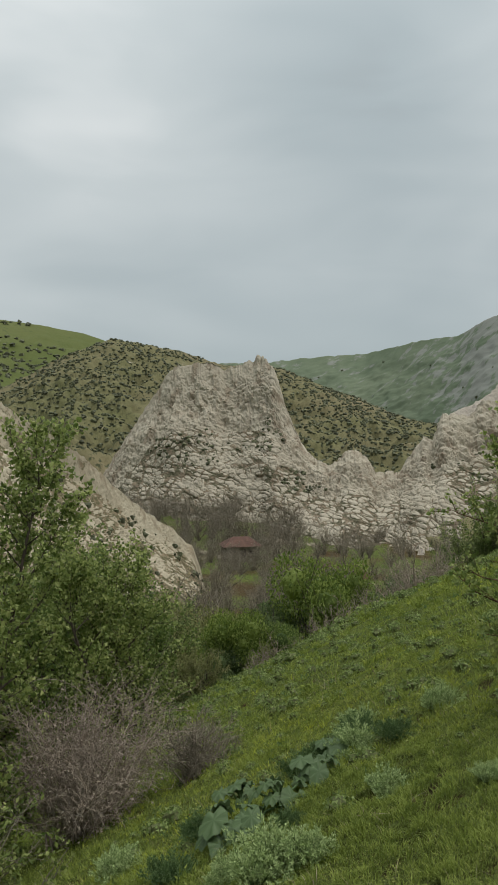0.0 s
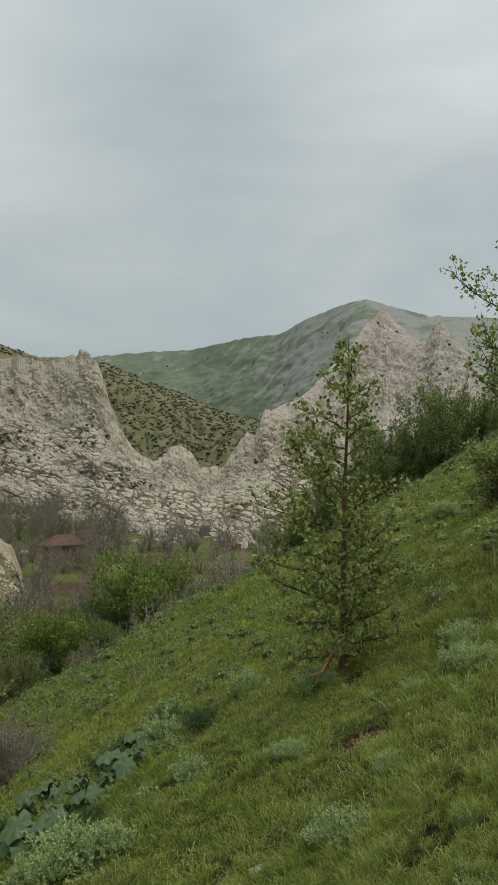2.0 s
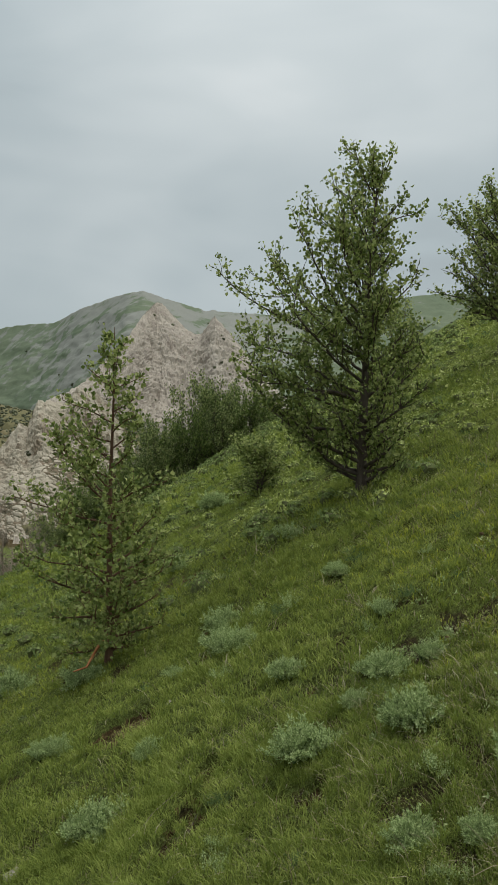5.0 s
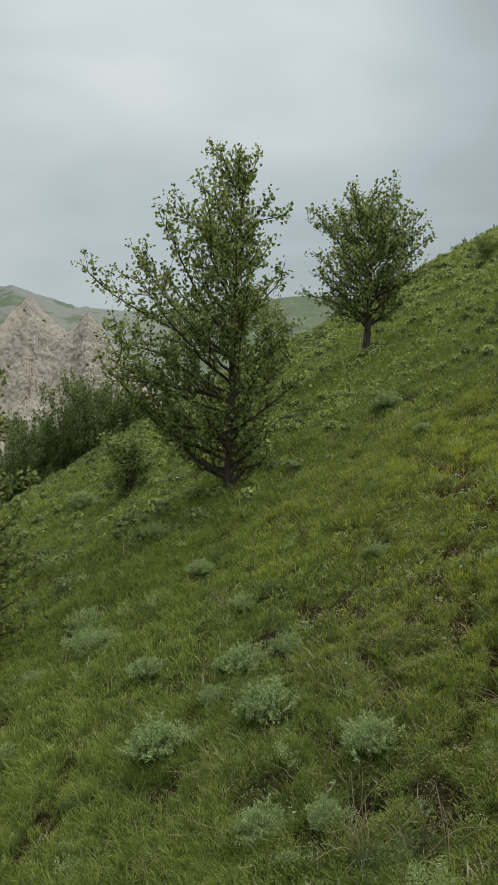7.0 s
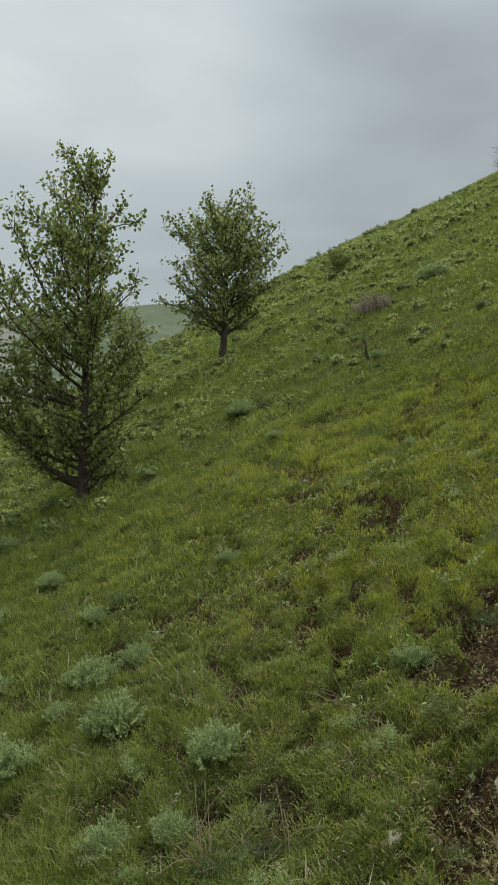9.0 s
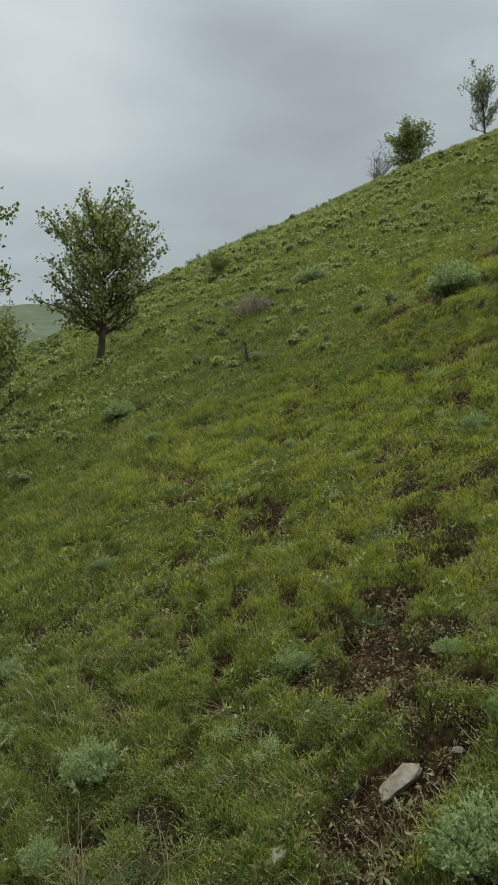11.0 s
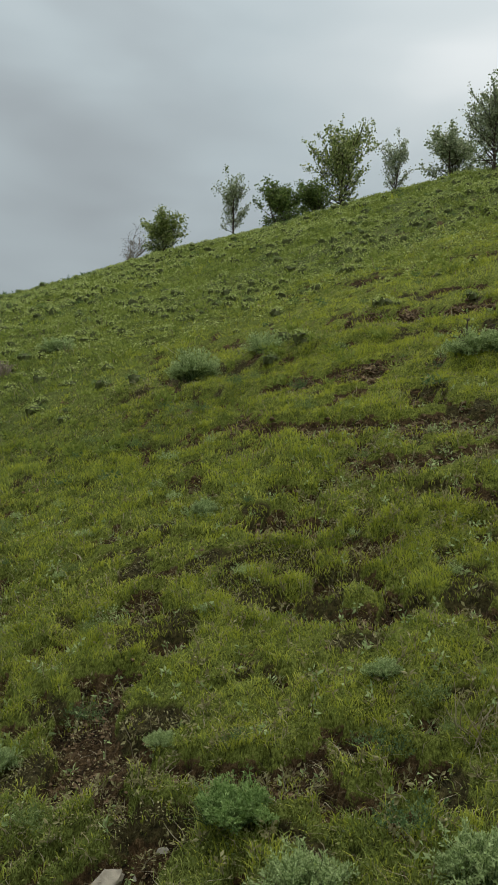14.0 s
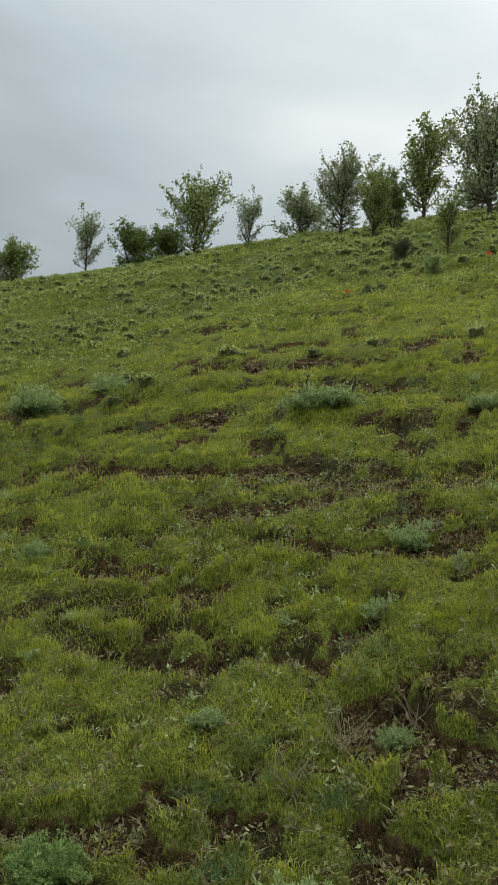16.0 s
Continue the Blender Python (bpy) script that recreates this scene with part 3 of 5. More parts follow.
    du, dv = np.gradient(P, axis=0), np.gradient(P, axis=1)
    nrm = unit(np.cross(dv, du))
    nrm[Tm > 1] = nrm[rows - 1].mean(0)
    P = P + nrm * off[..., None]
    patch = fbm(x * 0.16, y * 0.16, bed * 0.28, seed + 30, 4, 0.6)
    growth = (joint * (0.85 - 0.5 * face) + 0.5 * (patch - 0.12) * (1 - 0.75 * face) - 0.25 * (own2 - 0.5) - sparse).clip(0, 1) * (behind < 0.05)
    me = mesh_of(name, P.reshape(-1, 3), grid_faces(len(t), cols))
    for key, value in (("growth", growth), ("face", face)):
        me.attributes.new(key, "FLOAT", "POINT").data.foreach_set("value", value.ravel().astype(np.float32))
    tagged(piece(name, me, mat), label, "rock outcrop", kind="structure")
    return P[:rows]


far_hill = ridge("mountain", "distant green mountain range under cloud", "mountain", M_HAZY_HILL,
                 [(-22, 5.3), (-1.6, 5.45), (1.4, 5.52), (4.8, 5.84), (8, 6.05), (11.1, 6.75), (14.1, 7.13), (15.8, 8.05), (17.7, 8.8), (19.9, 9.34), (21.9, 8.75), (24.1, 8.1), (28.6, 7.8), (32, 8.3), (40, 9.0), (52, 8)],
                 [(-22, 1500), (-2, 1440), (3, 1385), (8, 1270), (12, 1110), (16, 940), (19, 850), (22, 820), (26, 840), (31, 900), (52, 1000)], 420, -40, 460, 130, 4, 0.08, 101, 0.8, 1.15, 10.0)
green_hill = ridge("green_hill", "smooth bright green pasture hill beyond the rocks", "hill", M_GREEN_HILL,
                   [(-30, 8.6), (-16.6, 8.05), (-13.7, 7.72), (-10.8, 7.2), (-8, 6.2), (-4, 4.0)], [(-30, 480), (-4, 520)], 230, -25, 140, 70, 3, 0.03, 111, 0.8, 0.9, 6.0)
scrub_hill = ridge("scrub_hill", "brown hill with scattered dark shrubs and small outcrops", "hill", M_SCRUB_HILL,
                   [(-22, 1.0), (-16.6, 3.5), (-12.6, 5.75), (-9.3, 7.0), (-7, 6.6), (-4.5, 6.25), (-2.8, 5.6), (-1.6, 5.3), (1.9, 5.15), (6.5, 3.3), (11.1, 1.55), (13, 1.2), (20, 0.5)],
                   [(-22, 300), (0, 330), (13, 270), (20, 260)], 130, -20, 320, 110, 4.0, 0.07, 121, 0.8, 0.85, 3.0)
mountain = bpy.data.objects["mountain"].data
spot = np.empty(len(mountain.vertices) * 3, np.float32)
mountain.vertices.foreach_get("co", spot)
spot = spot.reshape(-1, 3)
bearing = np.degrees(np.arctan2(spot[:, 0], spot[:, 1]))
mountain.attributes.new("stony", "FLOAT", "POINT").data.foreach_set("value", (smooth(9, 17, bearing) * smooth(36, 26, bearing) * smooth(10, 60, spot[:, 2])).astype(np.float32))
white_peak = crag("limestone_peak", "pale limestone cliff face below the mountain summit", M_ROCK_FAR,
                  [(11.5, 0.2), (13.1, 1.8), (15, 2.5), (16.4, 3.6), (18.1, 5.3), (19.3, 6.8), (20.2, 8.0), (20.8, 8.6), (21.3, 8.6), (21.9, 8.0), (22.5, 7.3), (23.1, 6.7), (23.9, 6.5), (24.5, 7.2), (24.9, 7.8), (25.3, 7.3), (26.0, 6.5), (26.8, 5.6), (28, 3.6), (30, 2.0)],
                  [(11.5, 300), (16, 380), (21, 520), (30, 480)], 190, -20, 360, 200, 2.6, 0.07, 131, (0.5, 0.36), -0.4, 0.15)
main_rock = crag("limestone_outcrop", "tall pale limestone outcrop with scrub in its cracks", M_ROCK,
                 [(-10.6, -3.5), (-9.1, -0.8), (-7.2, 2.1), (-5.8, 4.3), (-5.1, 5.2), (-2.5, 5.6), (-1.7, 5.1), (-0.6, 5.5), (0.4, 5.57), (0.55, 6.0), (1.1, 6.0), (1.7, 5.0), (2.3, 3.26), (3.06, 1.4), (4.0, -0.6), (5.4, -1.7), (6.1, -1.2), (6.6, -0.55), (7.3, -0.4), (8.1, -1.0), (8.7, -2.1), (10.2, -1.9), (11.3, -0.3), (11.8, 0.5), (12.4, 0.3), (13.1, 2.0), (14.8, 1.9), (15.6, 2.9), (17, 2.6), (19.5, -1)],
                 [(-10.6, 200), (0.8, 190), (5, 175), (12, 180), (19.5, 190)], 36, -20, 640, 250, 1.0, 0.13, 141, (0.72, 0.62), 0.25, 0.04)
left_rock = crag("limestone_slab", "sloping weathered limestone slab with brown lichen", M_ROCK_NEAR,
                 [(-34, 5.0), (-22, 4.2), (-16.6, 2.65), (-15.9, 2.2), (-13, 0.35), (-11.1, -1.15), (-9.3, -2.85), (-7, -4.6), (-5.1, -5.95), (-3.9, -6.9), (-3.3, -8.6), (-2.7, -12.0)],
                 [(-34, 66), (-16, 68), (-3, 84)], 26, -16, 330, 170, 0.4, 0.14, 151, (0.9, 0.85), 0.5, -0.08)


# ---- trees and shrubs ----
def curve_pts(start, direct, length, steps, rng, wander=0.15, lift=0.0):
    pts = [np.array(start, float)]
    d = unit(np.array(direct, float))
    for _ in range(steps):
        d = unit(d + rng.normal(size=3) * wander + np.array([0, 0, lift]))
        pts.append(pts[-1] + d * length / steps)
    return np.array(pts)


def along(pts, f):
    k = f * (len(pts) - 1)
    i = min(int(k), len(pts) - 2)
    return pts[i] + (pts[i + 1] - pts[i]) * (k - i), unit(pts[i + 1] - pts[i])


def grow(seed, height, radius, outline, limbs=34, clear=0.12, trunk_r=0.05, rise=0.6, leaves=5000, leaf=0.045, spread=0.05, twigs=9, side_bias=None, stems=1, wander=0.05, extra=(), gather=1.0, upright=1.0):
    """Trunk, branches and leaves of a small tree. outline(f): how far the crown reaches at height f, 0 to 1. Returns three meshes."""
    rng = np.random.default_rng(seed)
    trunk, wood, spots, aims = Tubes(), Tubes(), [], []
    for s in range(stems):
        lean = np.array([rng.normal(), rng.normal(), 0]) * (0.06 if stems == 1 else 0.38)
        h = height * (1 if s == 0 else rng.uniform(0.7, 0.98))
        tp = curve_pts((0, 0, -0.12), np.array([0, 0, 1.0]) + lean, h * 1.02 + 0.12, 12, rng, wander, 0.12)
        tp[:, :2] *= np.linspace(0.2, 1, len(tp))[:, None] ** 0.5 * upright
        rad = trunk_r * (1 - np.linspace(0, 1, 13) ** 0.9 * 0.93) * (1 if s == 0 else 0.7)
        rad[0] *= 1.35
        trunk.add(tp, rad, 8)
        n = limbs // stems
        for i in range(n):
            f = clear + (0.96 - clear) * ((i + rng.uniform(0, 1)) / n) ** gather
            p, d = along(tp, f)
            ang = i * 2.4 + rng.uniform(-0.5, 0.5) + s * 2
            out_dir = np.array([math.cos(ang), math.sin(ang), 0])
            reach = radius * outline(f) * rng.uniform(0.72, 1.12)
            if side_bias is not None:
                reach *= 1 + 0.35 * float(np.dot(out_dir[:2], side_bias))
            up = rise * rng.uniform(0.6, 1.3) * (0.3 + 1.3 * f)
            ln = max(reach, 0.028 * height) * math.sqrt(1 + 0.6 * up * up)
            bp = curve_pts(p, out_dir + np.array([0, 0, up]), ln, 7, rng, 0.13, 0.07)
            r0 = trunk_r * 0.42 * (1 - 0.75 * f)
            wood.add(bp, np.linspace(r0, 0.0022, 8), 5)
            branches_of(bp, ln, r0, int(twigs * (0.35 + 0.9 * min(1.2, ln / radius))), rng, wood, spots, aims)
    for at, toward, ln in extra:
        p, _ = along(tp, at)
        bp = curve_pts(p, toward, ln, 9, rng, 0.07, 0.02)
        wood.add(bp, np.linspace(trunk_r * 0.3, 0.003, 10), 5)
        branches_of(bp, ln, trunk_r * 0.25, int(twigs * 1.8), rng, wood, spots, aims, 0.3)
    spots, aims = np.array(spots), np.array(aims)
    pick = rng.integers(0, len(spots), leaves)
    tufts = spots[pick] + rng.normal(size=(leaves, 3)) * spread
    return trunk.mesh("trunk"), wood.mesh("branches"), leaves_mesh("leaves", tufts, leaf * 0.94, leaf * 0.78, rng, aims[pick], 1.3)


def branches_of(bp, ln, r0, twigs, rng, wood, spots, aims, share=0.5):
    for _ in range(twigs):
        g = rng.uniform(0.08, 1.0)
        q, dd = along(bp, g)
        tl = ln * share * (1.1 - 0.6 * g) * rng.uniform(0.5, 1.0)
        td = unit(dd + rng.normal(size=3) * 0.62 + np.array([0, 0, 0.35]))
        w = curve_pts(q, td, tl, 4, rng, 0.2, 0.08)
        wood.add(w, np.linspace(max(0.0022, r0 * 0.35), 0.0014, 5), 3)
        for k in np.linspace(0.3, 1.0, max(3, int(tl / 0.035))):
            sp, sd = along(w, k)
            spots.append(sp)
            aims.append(sd)
    for k in np.linspace(0.45, 1.0, max(3, int(ln / 0.06))):
        sp, sd = along(bp, k)
        spots.append(sp)
        aims.append(sd)


def plant_tree(name, label, category, meshes, at, turn, size, bark, leaf, group="", sink=0.0):
    root = thing(name, label, category, (at[0], at[1], gz(*at) - sink), turn, size, group)
    for part_name, me, mat in zip(("trunk", "branchwork", "crown"), meshes, (bark, bark, leaf)):
        piece(part_name, me, mat, root)
    return root


def cone_shape(f):
    return max(0.08, (min(f / 0.2, 1.0) ** 0.5) * (1 - max(0, f - 0.34) / 0.72) ** 0.72)


def vase_shape(f):
    return max(0.12, math.sin(math.pi * min(1, (0.12 + 0.86 * f) ** 1.1)) ** 0.8)


def ball_shape(f):
    return max(0.25, math.sin(math.pi * (0.14 + 0.80 * f)) ** 0.6)


def spire_shape(f):
    return (0.52 + 0.48 * smooth(0.62, 0.36, f) - 0.3 * smooth(0.62, 1.0, f)) * (0.5 + 0.5 * smooth(0.02, 0.24, f))


young = plant_tree("young_tree", "slender young wild tree with small leaves and reddish trunk", "tree",
                   grow(1, 2.3, 0.64, spire_shape, 54, 0.08, 0.032, 0.35, 6400, 0.038, 0.02, 9, (-0.6, 0.0), 1, 0.04, (), 1.35, 0.35), (1.97, 5.48), 0.4, 1.0, M_BARK_RED, M_LEAF)
stub = Tubes()
stub.add([(-0.02, -0.02, 0.22), (-0.2, -0.1, 0.14), (-0.3, -0.13, 0.06), (-0.46, -0.2, 0.08)], [0.012, 0.010, 0.008, 0.004], 6)
piece("broken_branch", stub.mesh("broken_branch"), M_TORN, young, "torn orange-brown branch")
middle = plant_tree("wild_apple_tree", "leafy wild tree with a cone-shaped crown on the slope", "tree",
                    grow(2, 2.8, 0.95, cone_shape, 70, 0.06, 0.05, 0.75, 18000, 0.04, 0.026, 12, (-0.64, 0.47), 1, 0.03, [(0.42, (-0.75, 0.62, 0.42), 1.5), (0.30, (-0.8, 0.5, 0.25), 1.0)], 1.35, 0.65),
                    (4.35, 5.85), 0.0, 1.0, M_BARK, M_LEAF)
upper = plant_tree("wild_pear_tree", "rounded leafy tree with a bare lower trunk on the slope", "tree",
                   grow(3, 2.0, 0.98, vase_shape, 54, 0.2, 0.06, 0.75, 10000, 0.05, 0.032, 11, None, 1, 0.05, [(0.5, (-0.18, -0.83, 0.6), 1.15), (0.6, (-0.3, -0.7, 0.8), 1.0), (0.3, (0.15, 0.69, 0.25), 1.0), (0.4, (-0.1, -0.8, 0.35), 0.95)], 1.15), (8.43, 8.42), 1.0, 1.0, M_BARK, M_LEAF)
plant_tree("small_tree", "small dark-leaved tree near the edge of the slope", "tree",
           grow(4, 1.4, 0.62, vase_shape, 26, 0.2, 0.035, 0.8, 1600, 0.06, 0.05, 7), (11.6, 14.7), 0.3, 1.0, M_BARK, M_LEAF)

# along the brow
SHOOTS = [(0.55, (0.6, 0.3, 1.0), 1.3), (0.6, (-0.7, 0.1, 0.9), 1.3), (0.7, (0.2, -0.6, 1.0), 1.1), (0.5, (-0.4, 0.7, 0.7), 1.2), (0.75, (-0.1, 0.1, 1.0), 0.9)]
brow_a = grow(11, 2.3, 1.35, vase_shape, 48, 0.12, 0.07, 1.1, 6200, 0.085, 0.04, 9, None, 1, 0.05, SHOOTS)
brow_b = grow(12, 2.15, 0.95, vase_shape, 36, 0.16, 0.05, 1.5, 2600, 0.085, 0.045, 8, None, 2)
brow_c = grow(13, 1.35, 0.95, ball_shape, 44, 0.03, 0.04, 1.0, 5200, 0.08, 0.055, 8, None, 5, 0.05, [(0.5, (x, y, 1.1), 0.75) for x, y in ((0.7, 0), (-0.6, 0.3), (0.1, 0.7), (0, -0.7), (0.4, 0.4))])
brow_d = grow(14, 2.7, 1.15, vase_shape, 50, 0.16, 0.075, 1.4, 5600, 0.095, 0.045, 9, None, 2)
BROW = [("bush", brow_c, 30.18, 14.04, 0.95, "dense green bush on the brow of the hill", M_LEAF),
        ("tree", brow_b, 32.94, 12.1, 0.98, "thin pale tree with an open crown on the brow", M_LEAF_PALE), ("bush", brow_c, 33.39, 10.21, 1.12, "broad green bush on the brow of the hill", M_BUSH),
        ("bush", brow_c, 34.3, 9.0, 0.95, "yellowish-green bush beside a larger tree", M_BUSH), ("tree", brow_a, 35.92, 8.12, 1.4, "spreading tree with ragged branches on the brow", M_LEAF),
        ("tree", brow_b, 34.53, 5.55, 0.9, "pale-leaved tree with a rounded crown on the brow", M_LEAF_PALE), ("bush", brow_c, 31.42, 2.88, 1.12, "pale green bush on the brow of the hill", M_LEAF_PALE),
        ("tree", brow_a, 24.68, 1.04, 0.88, "leafy tree in a grove on the upper slope", M_LEAF_PALE), ("tree", brow_d, 20.03, 0.02, 0.54, "small slanting tree in a grove on the upper slope", M_LEAF),
        ("tree", brow_d, 21.26, -0.5, 0.5, "slim green tree in a grove on the upper slope", M_BUSH), ("tree", brow_d, 28.3, -1.62, 1.02, "tall dense tree in a grove on the upper slope", M_LEAF),
        ("tree", brow_a, 19.98, -2.76, 1.08, "large leafy tree in a grove on the upper slope", M_LEAF_PALE), ("sapling", brow_b, 13.5, -1.25, 0.38, "small leafy sapling below the grove", M_LEAF),
        ("bush", brow_c, 30.0, -0.3, 0.8, "low bush under the trees of a grove", M_LEAF_PALE), ("bush", brow_c, 26.5, -3.2, 0.8, "low bush under the trees of a grove", M_LEAF_PALE),
        ("bush", brow_c, 13.65, -0.52, 0.2, "low dark thorn bush on the upper slope", M_SCRUB), ("bush", brow_c, 10.94, -0.85, 0.16, "low grey-green bush on the upper slope", M_SAGE),
        ("bush", brow_c, 15.11, 11.62, 0.32, "small round dark bush on the slope", M_LEAF), ("bush", brow_c, 5.09, 9.13, 0.42, "small dark leafy bush below the trees", M_LEAF)]
for k, (nm, meshes, bx, by, size, label, leaf) in enumerate(BROW):
    root = thing(nm, label, nm.split("_")[-1], (bx, by, gz(bx, by)), k * 1.7, size, "plants on the brow of the hill")
    if nm == "bush":
        root.scale = (1.22 * size, 1.22 * size, size)
    for part_name, me, mat in zip(("trunk", "branchwork", "crown"), meshes, (M_BARK, M_BARK, leaf)):
        me = me if part_name != "crown" or not me.users else me.copy()
        ob = new(part_name, me)
        me.materials.clear()
        me.materials.append(mat)
        ob.parent = root

# by the gully at the foot of the slope
plant_tree("hedge_tree", "leafy young tree at the lower edge of the slope", "tree",
           grow(21, 4.8, 1.05, ball_shape, 84, 0.06, 0.05, 0.75, 17000, 0.068, 0.045, 10, None, 2), (-2.75, 8.5), 0.0, 1.0, M_BARK, M_LEAF)
plant_tree("hedge_tree", "broad leafy tree behind bare shrubs at the lower edge", "tree",
           grow(22, 4.0, 1.2, ball_shape, 80, 0.08, 0.06, 0.8, 17000, 0.075, 0.06, 10, None, 3), (-2.3, 14.8), 0.0, 1.0, M_BARK, M_LEAF)


def bare_shrub(seed, height, radius, stems, twigs, thin=0.003, fine=0.6, steps=5):
    rng = np.random.default_rng(seed)
    tubes, spots, aims = Tubes(), [], []
    for _ in range(stems):
        a = rng.uniform(0, 2 * np.pi)
        lean = rng.uniform(0.1, 1.5) * radius / height
        ln = height * rng.uniform(0.65, 1.05)
        sp = curve_pts((rng.normal() * 0.1, rng.normal() * 0.1, -0.08), (math.cos(a) * lean, math.sin(a) * lean, 1), ln, 8, rng, 0.16, 0.0)
        tubes.add(sp, np.linspace(thin * 4, thin, 9), 5)
        for _ in range(twigs):
            p, d = along(sp, rng.uniform(0.2, 1.0))
            w = curve_pts(p, unit(d + rng.normal(size=3) * 0.8), ln * rng.uniform(0.12, 0.4), steps, rng, 0.32, 0.02)
            tubes.add(w, np.linspace(thin * 1.2, thin * 0.55, steps + 1), 3)
            for k in (0.4, 0.6, 0.8, 1.0):
                q, dd = along(w, k)
                spots.append(q)
                aims.append(dd)
                if rng.uniform() < fine:
                    w2 = curve_pts(q, unit(dd + rng.normal(size=3) * 0.9), ln * rng.uniform(0.04, 0.12), 3, rng, 0.3)
                    tubes.add(w2, np.linspace(thin * 0.7, thin * 0.4, 4), 3)
                    spots.append(w2[-1])
                    aims.append(dd)
    return tubes.mesh("twigs"), np.array(spots), np.array(aims), rng


def plant_shrub(name, label, at, size, twig_mat, bud_mat, seed, height, radius, stems, twigs, buds, bud_size, thin=0.003):
    tw, spots, aims, rng = bare_shrub(seed, height, radius, stems, twigs, thin)
    root = thing(name, label, "shrub", (at[0], at[1], gz(*at)), 0, size)
    piece("branchwork", tw, twig_mat, root)
    pick = rng.integers(0, len(spots), buds)
    piece("crown", leaves_mesh("buds", spots[pick] + rng.normal(size=(buds, 3)) * 0.02, bud_size, bud_size * 0.6, rng, aims[pick], 1.0), bud_mat, root)
    return root


plant_shrub("bare_shrub", "tangled bare shrub with pinkish-grey twigs", (-1.75, 8.6), 1.0, M_TWIG_PALE, M_BUD, 31, 1.65, 1.05, 74, 22, 7000, 0.033)
plant_shrub("bare_shrub", "low bare grey shrub in the grass", (-0.58, 8.9), 1.0, M_TWIG, M_BUD, 32, 0.75, 0.4, 40, 15, 1800, 0.022)
plant_shrub("hedge_shrub", "dark leafy shrub under a tree at the lower edge", (-2.3, 6.6), 1.0, M_TWIG, M_LEAF, 33, 1.2, 0.8, 30, 9, 4200, 0.05)

# thickets on the valley side and floor
def lobed_crown(seed, height, radius, lobes, leaves, leaf):
    """A dense crown of rounded lobes, each clad in leaves."""
    rng = np.random.default_rng(seed)
    c, rad = [], []
    for k in range(lobes):
        f = rng.uniform(0.16, 0.88)
        a = k * 2.4 + rng.uniform(-0.4, 0.4)
        d = radius * math.sin(math.pi * (0.2 + 0.68 * f)) ** 0.7 * rng.uniform(0.25, 0.82)
        c.append((d * math.cos(a), d * math.sin(a), f * height * 0.9))
        rad.append(radius * rng.uniform(0.2, 0.42))
    c, rad = np.array(c), np.array(rad)
    pick = rng.choice(lobes, leaves, p=rad ** 2 / (rad ** 2).sum())
    o = unit(rng.normal(size=(leaves, 3)))
    p = c[pick] + o * (rad[pick] * (0.5 + 0.55 * rng.uniform(0, 1, leaves) ** 0.6))[:, None] * np.array([1, 1, 0.85])
    deep = (np.linalg.norm(p[:, None] - c[None], axis=2) < rad[None] * 0.45).any(1)
    p, o = p[~deep], o[~deep]
    out = leaves_mesh("leaves", p, leaf, leaf * 0.7, rng, o * 0.5 + np.array([0, 0, 0.2]), 0.9)
    v = np.empty(len(out.vertices) * 3, np.float32)
    out.vertices.foreach_get("co", v)
    v = v.reshape(-1, 3)
    seg = 9
    th = np.arange(seg) * 2 * np.pi / seg
    ball = np.array([(0, 0, 1.0)] + [(math.cos(b) * math.cos(t), math.cos(b) * math.sin(t), math.sin(b)) for b in (0.9, 0.3, -0.3, -0.9) for t in th] + [(0, 0, -1.0)])
    f = [(0, 1 + q, 1 + (q + 1) % seg) for q in range(seg)] + [(37, 28 + (q + 1) % seg, 28 + q) for q in range(seg)]
    for i in range(3):
        for q in range(seg):
            a, b = 1 + i * seg + q, 1 + i * seg + (q + 1) % seg
            f += [(a, a + seg, b), (b, a + seg, b + seg)]
    cores = (c[:, None] + ball[None] * rad[:, None, None] * np.array([0.5, 0.5, 0.42]) * rng.uniform(0.85, 1.1, (lobes, 38, 1))).reshape(-1, 3)
    f = (np.array(f)[None] + np.arange(lobes)[:, None, None] * 38).reshape(-1, 3) + len(v)
    return mesh_of("leaves", np.concatenate([v, cores]), np.concatenate([np.arange(len(p) * 4).reshape(-1, 4)[:, [0, 1, 2, 0, 2, 3]].reshape(-1, 3), f]))


green_mesh = [grow(41 + k, 3.1, 1.6, ball_shape, 34, 0.05, 0.06, 0.8, 10, 0.07, 0.09, 4, None, 5)[:2] + (lobed_crown(61 + k, 3.6, 1.9, 34, 24000, 0.082),) for k in range(3)]


green_top = []
for _, _, crown in green_mesh:
    z = np.empty(len(crown.vertices) * 3, np.float32)
    crown.vertices.foreach_get("co", z)
    green_top.append(float(np.percentile(z[2::3], 99)))


def bare_mesh(seed):
    tw, spots, aims, rng = bare_shrub(seed, 5.0, 2.1, 14, 10, 0.016, 0.3, 3)
    pick = rng.integers(0, len(spots), 1100)
    return tw, leaves_mesh("buds", spots[pick] + rng.normal(size=(1100, 3)) * 0.08, 0.10, 0.06, rng, aims[pick], 1.0)


bare_meshes = [bare_mesh(s) for s in (51, 52, 53)]


def polar(az, r):
    return r * math.sin(radians(az)), r * math.cos(radians(az))


leaf_sets = {}


